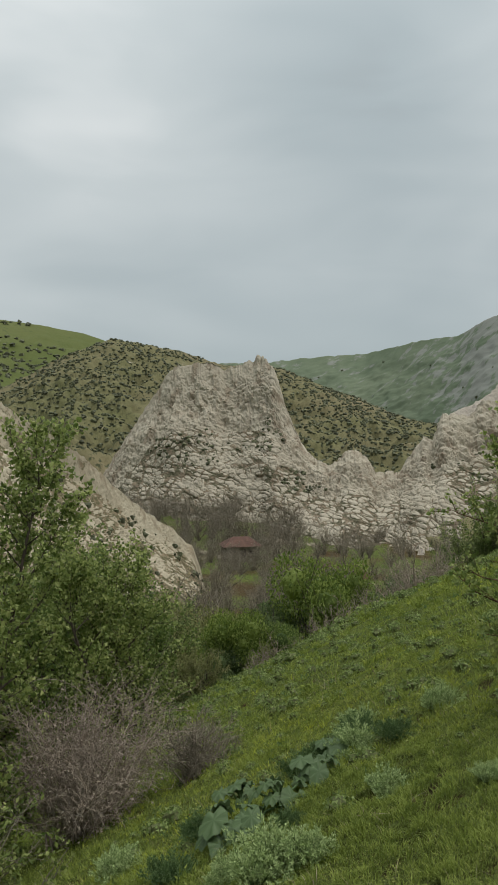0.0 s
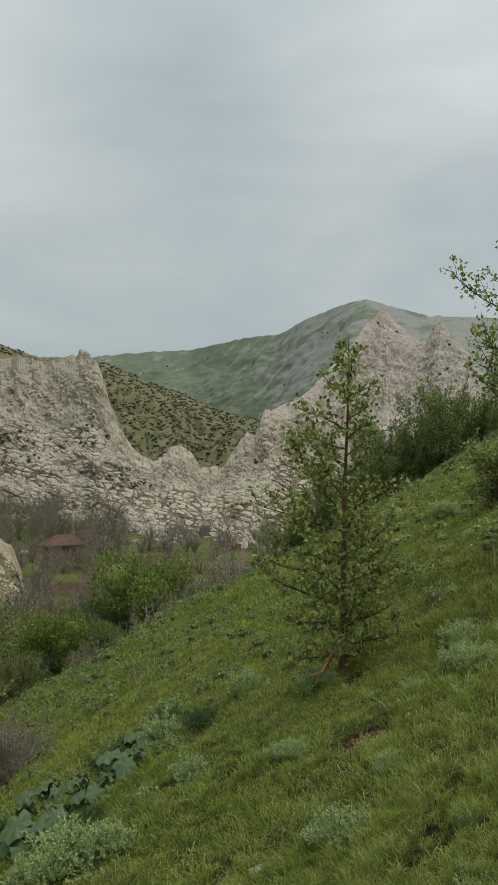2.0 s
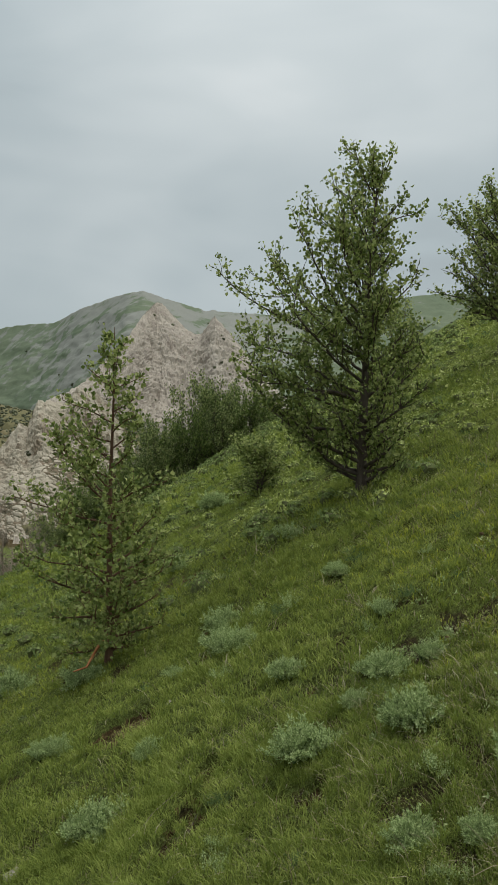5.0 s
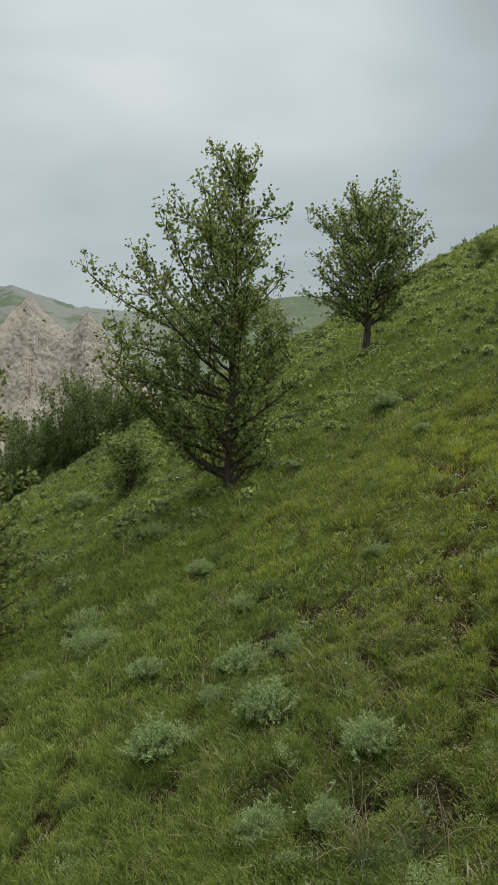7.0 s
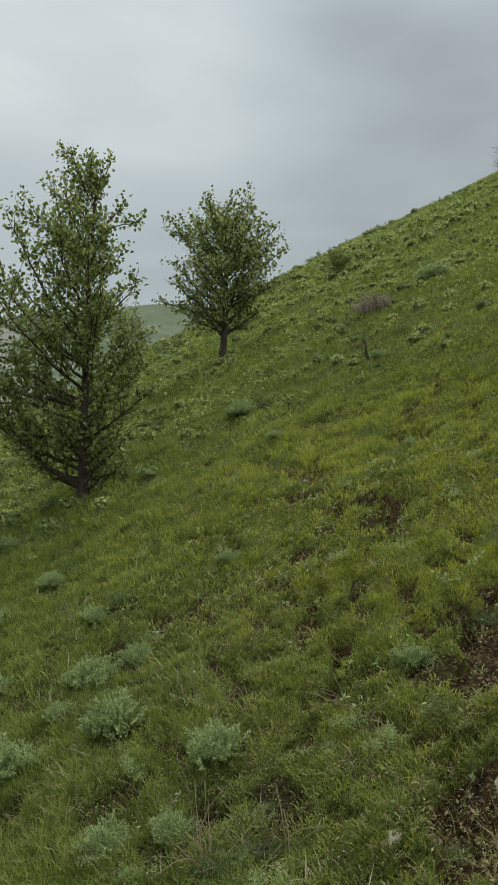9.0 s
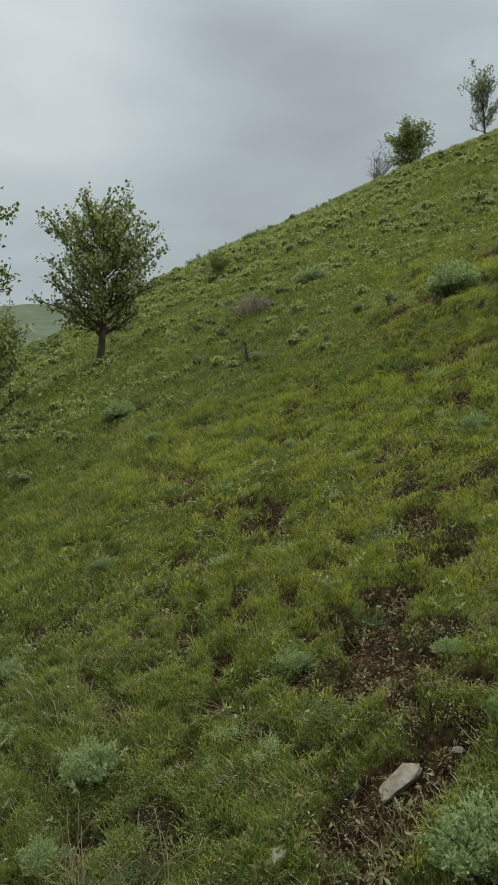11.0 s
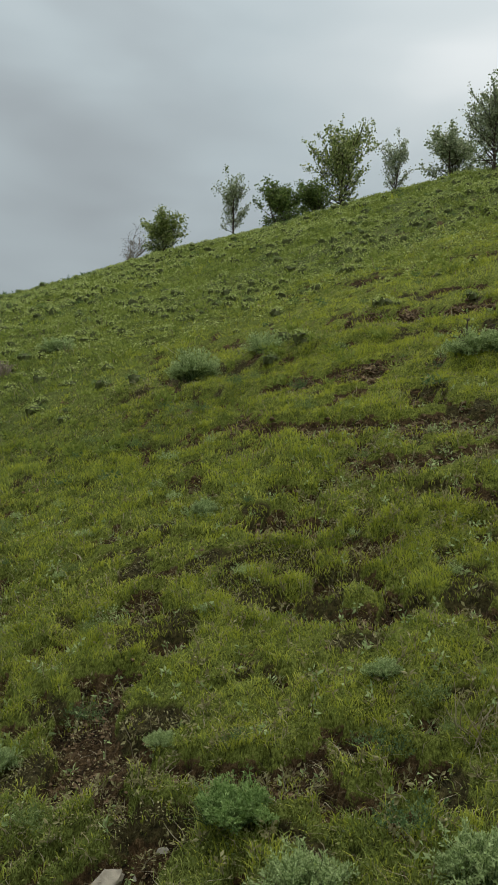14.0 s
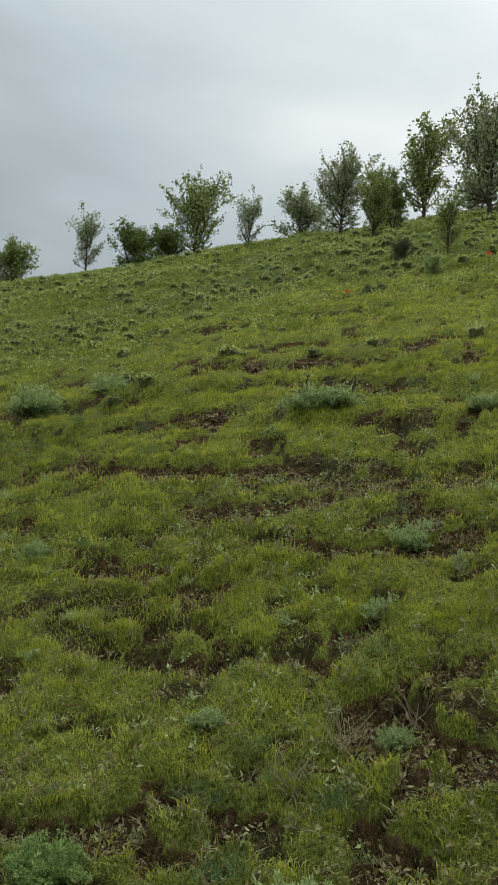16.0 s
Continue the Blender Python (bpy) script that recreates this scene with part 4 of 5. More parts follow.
def thicket(name, label, az, r, top, k, mat, group="valley thicket", wide=0.68):
    """A many-stemmed green bush whose top reaches the height angle top."""
    x, y = polar(az, r)
    size = max(0.25, (EYE + r * math.tan(radians(top)) - gz(x, y)) / (green_top[k] - 0.2))
    root = thing(name, label, "bush", (x, y, gz(x, y) - 0.2 * size), az * 1.3 + k, size, group)
    root.scale = (wide * size, wide * size, size)
    tk, br, lv = green_mesh[k]
    key = (k, mat.name)
    if key not in leaf_sets:
        leaf_sets[key] = lv.copy()
        leaf_sets[key].materials.append(mat)
    for part_name, me in (("trunk", tk), ("branchwork", br)):
        if not me.materials:
            me.materials.append(M_BARK)
        new(part_name, me).parent = root
    new("crown", leaf_sets[key]).parent = root


bud_sets = {}


def bare_tree(label, az, r, size, k, mat=None, twig=None, name="bare_tree", group="bare valley trees"):
    x, y = polar(az, r)
    root = thing(name, label, "tree", (x, y, gz(x, y) - 0.2 * size), az * 2.1 + k, size, group)
    tw, bd = bare_meshes[k]
    mat, twig = mat or M_TWIG, twig or M_TWIG
    for nm, me, mt in (("branchwork", tw, twig), ("crown", bd, mat)):
        key = (nm, k, mt.name)
        if key not in bud_sets:
            bud_sets[key] = me.copy()
            bud_sets[key].materials.append(mt)
        new(nm, bud_sets[key]).parent = root


thicket("bush", "bright green rounded bush on the valley side", 5.6, 31, -8.3, 0, M_BUSH_BRIGHT)
thicket("bush", "fresh green rounded bush below the slope", -0.6, 27, -11.6, 1, M_BUSH_BRIGHT)
thicket("bush", "fresh green rounded bush below the slope", 1.4, 27, -12.3, 2, M_BUSH)
thicket("bush", "small green bush at the foot of the slope", -2.4, 26, -14.2, 2, M_BUSH_DARK)
thicket("bush", "dark green bush behind the brighter ones", 8.3, 33, -10.6, 2, M_BUSH_DARK)
thicket("bush", "dark green bush behind the brighter ones", 3.2, 32, -11.2, 1, M_BUSH_DARK)
thicket("bush", "dark green thicket at the edge of the slope", 11.6, 33, -9.0, 0, M_BUSH_DARK)
thicket("bush", "dark green bush at the foot of the slope", -6.5, 30, -14.5, 0, M_BUSH_DARK)
thicket("bush", "dark green bush at the foot of the slope", -9.5, 27, -15.0, 1, M_BUSH_DARK)
bare_tree("yellowish spring tree with fine new leaves", -4.7, 32, 1.0, 0, M_BUSH_YELLOW)
bare_tree("yellowish spring tree with fine new leaves", -5.6, 52, 1.1, 1, M_BUSH_YELLOW)
bare_tree("yellowish spring tree with fine new leaves", -7.2, 46, 1.0, 2, M_BUSH_YELLOW)
for k, (az, s) in enumerate(((0.6, 0.27), (2.0, 0.32), (3.2, 0.3), (4.9, 0.36), (6.0, 0.42), (6.9, 0.36), (8.3, 0.36), (9.4, 0.4), (10.6, 0.46), (11.4, 0.55), (12.5, 0.5), (13.6, 0.4))):
    r, k = (23.3 + 0.35 * (k % 3)) / math.cos(radians(az)), k % 3
    s *= 0.72
    bare_tree("low purplish bare shrub at the edge of the grass", az, r, s, k, M_BUD, M_TWIG_PALE, "bare_shrub")
for az, r, top, k, mat in ((-3.2, 30, -12.0, 1, M_BUSH_YELLOW), (-4.6, 31, -11.4, 0, M_BUSH_YELLOW)):
    thicket("bush", "yellowish spring bush among bare valley trees", az, r, top, k, mat)
for k, (az, r, size) in enumerate(((-4.2, 98, 0.8), (3.4, 104, 0.9), (4.2, 88, 0.8), (-3.2, 66, 0.7), (1.4, 62, 0.7), (5.0, 74, 0.9), (-6.4, 120, 1.2), (-7.4, 128, 1.3), (-5.2, 112, 1.1), (-8.2, 140, 1.4), (-6.9, 150, 1.3))):
    bare_tree("dense bare grey-brown tree on the valley floor", az, r, size, k % 3, M_BUD_GREY)
# dark bushes that top the edge further along: azimuth, distance, height angle
EDGE = [(13.0, -7.4, 0), (14.6, -5.6, 1), (16.2, -3.9, 2), (17.8, -3.0, 0), (19.3, -1.8, 1), (20.6, -0.6, 2), (21.9, 0.4, 0), (23.2, 1.2, 1), (24.6, 2.6, 2), (25.9, 3.2, 0), (27.2, 2.9, 1), (28.9, 2.4, 2), (31.0, 2.6, 0), (22.6, -1.6, 2), (25.2, 0.2, 0), (18.4, -3.6, 1), (27.9, 1.6, 2), (26.5, 1.2, 0)]
edge_mesh = [grow(46 + k, 3.2, 1.55, ball_shape, 66, 0.05, 0.07, 0.9, 11000, 0.085, 0.055, 9, None, 4, 0.09) for k in range(3)]
for meshes in edge_mesh:
    for me in meshes[:2]:
        me.materials.append(M_BARK)
edge_leaf = [[me.copy() for me in (m[2] for m in edge_mesh)] for _ in range(3)]
for leaves, mat in zip(edge_leaf, (M_BUSH, M_LEAF_DARK, M_BUSH_YELLOW)):
    for me in leaves:
        me.materials.append(mat)
for k, (az, top, n) in enumerate(EDGE):
    x, y = polar(az, (25.6 + 0.5 * (k % 3)) / math.cos(radians(az)))
    r = math.hypot(x, y)
    size = (EYE + r * math.tan(radians(top - 0.5)) - gz(x, y)) / 3.25
    root = thing("bush", "leafy dark green bush on the edge of the slope", "bush", (x, y, gz(x, y) - 0.1), az * 1.7, size, "bushes on the edge of the slope")
    root.scale = (size * 0.7, size * 0.7, size)
    for nm, me in zip(("trunk", "branchwork", "crown"), edge_mesh[n][:2] + (edge_leaf[(0, 1, 0, 1, 1)[k % 5]][n],)):
        new(nm, me).parent = root
for k, (az, r, top) in enumerate(((-6.6, 22, -11.8), (-9.6, 20, -11.0), (-12.8, 20, -10.0), (-15.5, 18, -9.5), (-3.4, 21, -14.2))):
    x, y = polar(az, r)
    root = thing("bush", "leafy green bush at the lower edge of the slope", "bush", (x, y, gz(x, y) - 0.1), az, (EYE + r * math.tan(radians(top)) - gz(x, y)) / 3.25, "bushes on the edge of the slope")
    for nm, me in zip(("trunk", "branchwork", "crown"), edge_mesh[k % 3][:2] + (edge_leaf[(1, 0, 1, 0, 2)[k]][k % 3],)):
        new(nm, me).parent = root
VALLEY = random.Random(5)
for k in range(140):
    az, r = VALLEY.uniform(-7.5, 14.5), VALLEY.uniform(44, 172)
    if abs(az + 0.6) < 1.0 and 114 < r < 128:
        continue
    bare_tree("bare grey-brown tree on the valley floor", az, r, VALLEY.uniform(0.6, 1.0) * (1.0 + max(0, r - 110) / 160), k % 3, M_BUD_GREY)
for k in range(46):
    az, r = VALLEY.uniform(-9.5, 3.5), VALLEY.uniform(144, 178)
    bare_tree("bare grey-brown tree beside the rocks", az, r, VALLEY.uniform(0.8, 1.4), k % 3, M_BUD_GREY)
for k, (az, r, s) in enumerate(((-2.6, 122, 1.0), (-3.4, 116, 0.9), (-1.9, 110, 0.7), (-4.4, 104, 0.9), (1.2, 120, 1.0), (2.0, 126, 1.2), (2.9, 118, 1.1), (0.9, 104, 0.7), (-1.3, 108, 0.62), (0.25, 110, 0.62), (-0.5, 104, 0.5), (-2.2, 88, 0.8), (1.6, 92, 0.8), (-3.4, 78, 0.75), (-1.4, 74, 0.65), (0.6, 70, 0.6), (2.6, 84, 0.8))):
    bare_tree("bare grey-brown tree near the farmhouse", az, r, s, k % 3, M_BUD_GREY)


# dry and dead shrubs on the slope
bare_tree("sparse greyish bare bush on the brow of the hill", 62.66, 38.7, 0.36, 1, M_BUD_GREY, None, "bare_bush", "plants on the brow of the hill")
plant_shrub("dry_shrub", "rounded dry grey-brown shrub on the slope", (7.77, 5.24), 1.0, M_TWIG_PALE, M_BUD, 35, 0.26, 0.26, 60, 9, 1500, 0.02, 0.0025)
plant_shrub("dead_shrub", "dark dead wood standing in a sage bush", (4.90, 0.06), 1.0, M_BARK, M_SAGE, 36, 0.25, 0.1, 12, 7, 300, 0.02, 0.003)
plant_shrub("dead_sapling", "thin dead sapling with dark twigs", (5.82, 3.83), 1.0, M_BARK, M_BUD, 37, 0.33, 0.05, 3, 5, 30, 0.015, 0.0045)
plant_shrub("dead_twig", "thin dark dead twig standing in the grass", (6.34, -0.52), 1.0, M_BARK, M_BUD, 38, 0.22, 0.08, 2, 1, 6, 0.012, 0.004)


# ---- scrub on the far slopes ----
def domes(c, s, rng, seg=7, profile=((-0.5, 0.8), (0.4, 1.0), (0.85, 0.62)), wobble=0.3):
    """Small uneven rounded cushions at the points, of the given radii."""
    n, k = len(c), len(profile)
    th = np.arange(seg) * 2 * np.pi / seg + rng.uniform(0, 6, (n, 1))
    v = np.empty((n, k * seg + 1, 3))
    for i, (h, r) in enumerate(profile):
        rr = r * (1 + wobble * rng.normal(size=(n, seg)))
        v[:, i * seg:(i + 1) * seg] = np.stack([rr * np.cos(th), rr * np.sin(th), h + 0.12 * rng.normal(size=(n, seg))], -1)
    v[:, -1] = np.array([0, 0, 1.0]) + 0.1 * rng.normal(size=(n, 3))
    v = (v * s[:, None, None] + c[:, None]).reshape(-1, 3)
    f = []
    for i in range(k):
        for q in range(seg):
            a, b = i * seg + q, i * seg + (q + 1) % seg
            f += [(a, b, k * seg)] if i == k - 1 else [(a, b, b + seg), (a, b + seg, a + seg)]
    f = (np.array(f)[None] + np.arange(n)[:, None, None] * (k * seg + 1)).reshape(-1, 3)
    return v, f


def sprays(c, s, rng, per, wide, long, flat=0.75, low=0.1):
    """Leaves standing out of such cushions."""
    c, s = np.repeat(c, per, 0), np.repeat(s, per)[:, None]
    q = unit(rng.normal(size=c.shape)) * rng.uniform(0.72, 1.0, size=(len(c), 1))
    q[:, 2] = np.abs(q[:, 2]) * flat + low
    o = unit(q + rng.normal(size=c.shape) * 0.3)
    b = unit(np.cross(o, rng.normal(size=c.shape)))
    a = unit(np.cross(b, o) + 0.25 * o)
    q = q * s
    return np.stack([c + q - b * s * wide, c + q + b * s * wide, c + q + a * s * long], 1).reshape(-1, 3)


def cushions(name, label, category, c, s, rng, mat, per, wide=0.085, long=0.22, seg=8, core=0.68, low=0.1, foot=None):
    """Leafy cushions; foot: the material of their bare woody base, as stuff of its own."""
    v, f = domes(c, s * core, rng, seg)
    w = sprays(c, s, rng, per, wide, long, 0.75, low)
    if foot is None:
        f = np.concatenate([f, np.arange(len(w)).reshape(-1, 3) + len(v)])
        tagged(piece(name, mesh_of(name, np.concatenate([v, w]), f), mat), label, category, kind="stuff")
        return
    tagged(piece(name, mesh_of(name, w, np.arange(len(w)).reshape(-1, 3)), mat), label, category, kind="stuff")
    tagged(piece(name + "_wood", mesh_of(name, v, f), foot), "dark woody stems under low cushions of leaves", category, kind="stuff")


def scrub_on(name, label, P, count, size, seed, mat, keep=(0.0, 1.0), cut=-0.1, per=7):
    rng = np.random.default_rng(seed)
    rows, cols = P.shape[:2]
    i = (rows * rng.uniform(keep[0], keep[1], count)).astype(int).clip(0, rows - 1)
    c = P[i, rng.integers(0, cols, count)]
    d = float(np.linalg.norm(c, axis=1).mean())
    c = c[fbm(c[:, 0] * 12 / d, c[:, 1] * 12 / d, c[:, 2] * 25 / d, seed, 3) > cut]
    cushions(name, label, "shrubs", c, size * rng.uniform(0.45, 1.3, len(c)), rng, mat, per, 0.22, 0.5, 6, 0.85)


scrub_on("hill_scrub", "dark low shrubs dotted over the brown hill", scrub_hill, 10000, 0.58, 71, M_SCRUB, (0.25, 1.0), -0.5)
scrub_on("rock_scrub", "dark low shrubs in the cracks of the outcrop", main_rock, 2200, 0.42, 72, M_SCRUB, (0.1, 0.8), 0.22)
scrub_on("slab_scrub", "small shrubs and grass tufts on the slab", left_rock, 800, 0.30, 73, M_SCRUB, (0.1, 0.95), 0.1)
scrub_on("pasture_scrub", "dark bushes dotted over the green hill", green_hill, 1500, 1.25, 74, M_SCRUB, (0.3, 1.0), -0.1)
scrub_on("mountain_scrub", "dark bushes on the distant mountain", far_hill, 300, 1.8, 75, M_SCRUB, (0.25, 0.9), 0.2)
scrub_on("cliff_scrub", "dark bushes on the limestone cliff", white_peak, 320, 1.1, 76, M_SCRUB, (0.05, 0.95), 0.15)


# ---- farmhouse in the valley ----
def prism(name, pts, z0, z1, mat, parent, label=""):
    bm = bmesh.new()
    lo = [bm.verts.new((x, y, z0)) for x, y in pts]
    hi = [bm.verts.new((x, y, z1)) for x, y in pts]
    bm.faces.new(lo[::-1])
    bm.faces.new(hi)
    for k in range(len(pts)):
        bm.faces.new((lo[k], lo[(k + 1) % len(pts)], hi[(k + 1) % len(pts)], hi[k]))
    me = bpy.data.meshes.new(name)
    bm.to_mesh(me)
    bm.free()
    return piece(name, me, mat, parent, label)


def farmhouse(az, r):
    x, y = polar(az, r)
    root = thing("farmhouse", "small farmhouse with a rusty red hipped roof and mud walls", "house", (x, y, gz(x, y)), 0.25)
    prism("wall", [(-2.5, -1.8), (2.5, -1.8), (2.5, 1.8), (-2.5, 1.8)], -0.6, 2.3, M_PLASTER, root)
    bm = bmesh.new()
    c = [bm.verts.new(p) for p in ((-3, -2.2, 2.3), (3, -2.2, 2.3), (3, 2.2, 2.3), (-3, 2.2, 2.3), (-1.2, 0, 3.6), (1.2, 0, 3.6))]
    for f in ((0, 1, 5, 4), (1, 2, 5), (2, 3, 4, 5), (3, 0, 4), (3, 2, 1, 0)):
        bm.faces.new([c[i] for i in f])
    me = bpy.data.meshes.new("roof")
    bm.to_mesh(me)
    bm.free()
    piece("roof", me, M_ROOF, root, "rusty red hipped roof")
    for wx in (-1.4, 1.3):
        prism("window", [(wx - 0.4, -1.83), (wx + 0.4, -1.83), (wx + 0.4, -1.78), (wx - 0.4, -1.78)], 0.8, 1.7, M_BARK, root, "dark small window")
    prism("door", [(-0.4, -1.83), (0.4, -1.83), (0.4, -1.78), (-0.4, -1.78)], 0.0, 1.9, M_BARK, root, "dark wooden door")


farmhouse(-0.6, 124)


def stone_mesh(seed, sx, sy, sz, fine=2):
    rng = np.random.default_rng(seed)
    bm = bmesh.new()
    bmesh.ops.create_icosphere(bm, subdivisions=fine, radius=1)
    cuts = np.concatenate([unit(rng.normal(size=(8, 3))), [(0, 0, 1), (0, 1, 0.1), (1, 0.2, 0)]])
    depth = rng.uniform(0.5, 0.8, 11)
    for v in bm.verts:
        p = np.array(v.co)
        for n, d in zip(cuts, depth):
            o = p @ n - d
            if o > 0:
                p = p - n * o
        p = p * (1 + 0.035 * rng.normal())
        v.co = Vector((p[0] * sx, p[1] * sy, p[2] * sz))
    me = bpy.data.meshes.new("stone")
    bm.to_mesh(me)
    bm.free()
    return me


# dry-stone walls and boulders round the farmhouse
rub = random.Random(9)
for k in range(34):
    az, r = rub.choice([(-0.4, 128), (1.5, 131), (-3.0, 135), (3.2, 146)])
    az += rub.uniform(-1.5, 1.5)
    x, y = polar(az, r + rub.uniform(-1, 1))
    s = rub.uniform(0.4, 0.9)
    tagged(piece("boulder", stone_mesh(500 + k, s * 1.5, s, s * 0.7), M_ROCK_NEAR, None, "", pose(x, y, gz(x, y) + 0.1)), "pale limestone boulder on the valley floor", "boulder", "boulders by the farmhouse")

# ---- stones in the turf: x, y, width ----
STONES = [(0.85, 3.14, 0.09), (1.77, 3.82, 0.07), (2.09, 3.90, 0.04), (3.84, 3.72, 0.05), (2.46, 1.74, 0.06), (2.17, 1.77, 0.05), (2.03, 0.58, 0.06), (2.13, -0.20, 0.04), (1.49, 2.73, 0.06), (2.23, 1.02, 0.05), (2.02, 1.06, 0.075), (4.24, 1.94, 0.04),
          (3.13, 0.96, 0.04), (2.24, 0.59, 0.05), (2.10, 0.16, 0.05), (3.12, -0.21, 0.05), (1.69, 0.80, 0.07), (3.26, 0.72, 0.05), (1.90, 0.14, 0.03), (2.10, -0.08, 0.03)]
for k, (x, y, w) in enumerate(STONES):
    ob = piece("stone", stone_mesh(600 + k, w * 0.55, w * 0.42, w * 0.32), M_STONE, None, "", pose(x, y, min(gz(x + dx, y + dy) for dx in (-0.03, 0, 0.03) for dy in (-0.03, 0, 0.03)) + w * 0.16, 12, -15, k * 47))
    tagged(ob, "small pale limestone lying in the turf", "stone", "stones in the turf")


def lying(x, y, az, lift):
    """A pose flat on the slope, its long side towards the azimuth."""
    up = Vector((-GX, -GY, 1)).normalized()
    long = direction(az, 0)
    long = (long - up * long.dot(up)).normalized()
    m = Matrix((long, up.cross(long), up)).transposed().to_4x4()
    m.translation = (x, y, gz(x, y) + lift)
    return m


def slab(x, y):
    """The flat oblong stone that lies on bare earth."""
    me = stone_mesh(777, 0.074, 0.031, 0.024, 3)
    tagged(piece("stone_slab", me, M_SLAB, None, "", lying(x, y, 109.0, 0.014) @ pose(0, 0, 0, 12, 0, 0)), "flat oblong pale stone on bare earth", "stone")


slab(1.91, 0.65)


# ---- sage clumps and herbs ----
def sage_meshes(seed, rosettes=7, fronds=15, pinnae=9, leaflets=5):
    """A feathery clump one metre wide, to be scaled: several rosettes of fronds, each cut twice into narrow lobes."""
    rng = np.random.default_rng(seed)
    tubes, spots, aims = Tubes(), [], []
    for n in range(rosettes):
        a = n * 2.4 + rng.uniform(-0.5, 0.5)
        d = 0.34 * math.sqrt((n + 0.3) / rosettes)
        c = np.array([d * math.cos(a), d * math.sin(a), 0.0])
        tall = rng.uniform(0.34, 0.62) * (1 - 0.5 * d)
        for i in range(fronds):
            b = i * 2.4 + rng.uniform(-0.4, 0.4)
            lean = 0.1 + 1.25 * (i + 0.5) / fronds
            sp = curve_pts(c + np.array([0, 0, -0.06]), (math.cos(b) * lean, math.sin(b) * lean, 1), tall * rng.uniform(0.8, 1.1), 6, rng, 0.1, -0.03)
            tubes.add(sp, np.linspace(0.008, 0.003, 7), 3)
            side = unit(np.cross(sp[-1] - sp[0], rng.normal(size=3)))
            for j in range(pinnae):
                g = 0.32 + 0.68 * (j + rng.uniform(0, 0.6)) / pinnae
                p, dd = along(sp, min(g, 1.0))
                for sign in (-1, 1):
                    o = unit(side * sign + dd * 0.9 + rng.normal(size=3) * 0.3)
                    reach = 0.12 * (1.15 - 0.7 * g) * rng.uniform(0.7, 1.2)
                    for q in np.linspace(0.25, 1.0, leaflets):
                        spots.append(p + o * reach * q)
                        aims.append(unit(o + rng.normal(size=3) * 0.5 + np.array([0, 0, 0.35])))
    return tubes.mesh("stems"), leaves_mesh("leaves", np.array(spots), 0.05, 0.02, rng, np.array(aims) * 1.5, 0.6)


sages = [sage_meshes(s) for s in (81, 82, 83)]
for st, lv in sages:
    st.materials.append(M_HERB)
    lv.materials.append(M_SAGE)


def sage(x, y, w, k, label="grey-green feathery sage clump in the grass", group="sage clumps"):
    root = thing("sage_clump", label, "sage plant", (x, y, gz(x, y)), k * 2.3, w * 1.05, group)
    for nm, me in zip(("stalk", "foliage"), sages[k % 3]):
        new(nm, me).parent = root


herb_foliage = [lv.copy() for _, lv in sages]
for lv in herb_foliage:
    lv.materials.clear()
    lv.materials.append(M_HERB)
for k, (x, y, w) in enumerate(((0.62, 6.55, 0.42), (0.92, 6.75, 0.40), (0.42, 6.35, 0.36), (1.1, 6.2, 0.3), (-0.3, 5.9, 0.35), (-0.5, 5.3, 0.34), (0.25, 5.2, 0.22), (-0.75, 5.0, 0.3))):
    root = thing("herb_clump", "dark green feathery herb beside broad-leaved plants", "herb", (x, y, gz(x, y)), k * 1.9, w, "green herbs")
    for nm, me in zip(("stalk", "foliage"), (sages[k % 3][0], herb_foliage[k % 3])):
        new(nm, me).parent = root


CLUMPS_LOW = [(0.95, 7.06, 0.36), (1.53, 6.57, 0.33), (0.12, 4.45, 0.48), (0.86, 6.39, 0.40), (0.84, 4.98, 0.28), (1.23, 4.29, 0.16), (1.79, 5.40, 0.30), (1.14, 3.03, 0.25), (1.29, 4.19, 0.18),
              (1.94, 4.15, 0.13), (1.47, 3.34, 0.15), (1.70, 2.36, 0.23), (2.08, 3.17, 0.18), (2.46, 4.65, 0.28), (2.21, 3.94, 0.21), (2.18, 2.64, 0.14), (3.15, 7.10, 0.27), (5.06, 10.40, 0.42),
              (2.98, 4.16, 0.16), (3.58, 5.73, 0.22), (1.96, 2.45, 0.12), (-0.10, 4.72, 0.30), (0.35, 4.38, 0.28), (-0.96, 6.12, 0.36)]
CLUMPS_MID = [(2.23, 4.11, 0.27), (2.15, 2.49, 0.20), (2.29, 2.42, 0.13), (2.44, 2.51, 0.11), (1.95, 2.08, 0.22), (1.86, 1.51, 0.17), (1.55, 1.57, 0.15), (1.62, 1.42, 0.11), (2.53, 3.06, 0.13),
              (2.97, 4.07, 0.13), (2.94, 2.59, 0.10), (4.41, 3.64, 0.12), (2.25, 1.12, 0.10), (1.71, 0.40, 0.19), (1.87, 0.23, 0.14), (2.27, 0.69, 0.08), (3.54, 1.12, 0.11)]
CLUMPS_UP = [(1.89, -0.07, 0.15), (2.43, 0.20, 0.09), (3.57, 1.14, 0.13), (2.40, -0.24, 0.09), (2.94, -0.20, 0.15), (3.33, -0.32, 0.17), (3.19, -0.48, 0.13), (3.24, -0.08, 0.11), (6.36, 1.77, 0.33),
             (4.90, 0.20, 0.26), (4.86, 0.05, 0.27), (6.05, 2.21, 0.40), (4.57, -0.72, 0.18), (8.65, 5.03, 0.38), (5.42, 4.96, 0.28), (5.84, 3.83, 0.14)]
for k, (x, y, w) in enumerate(CLUMPS_LOW + CLUMPS_MID + CLUMPS_UP):
    sage(x, y, w, k)


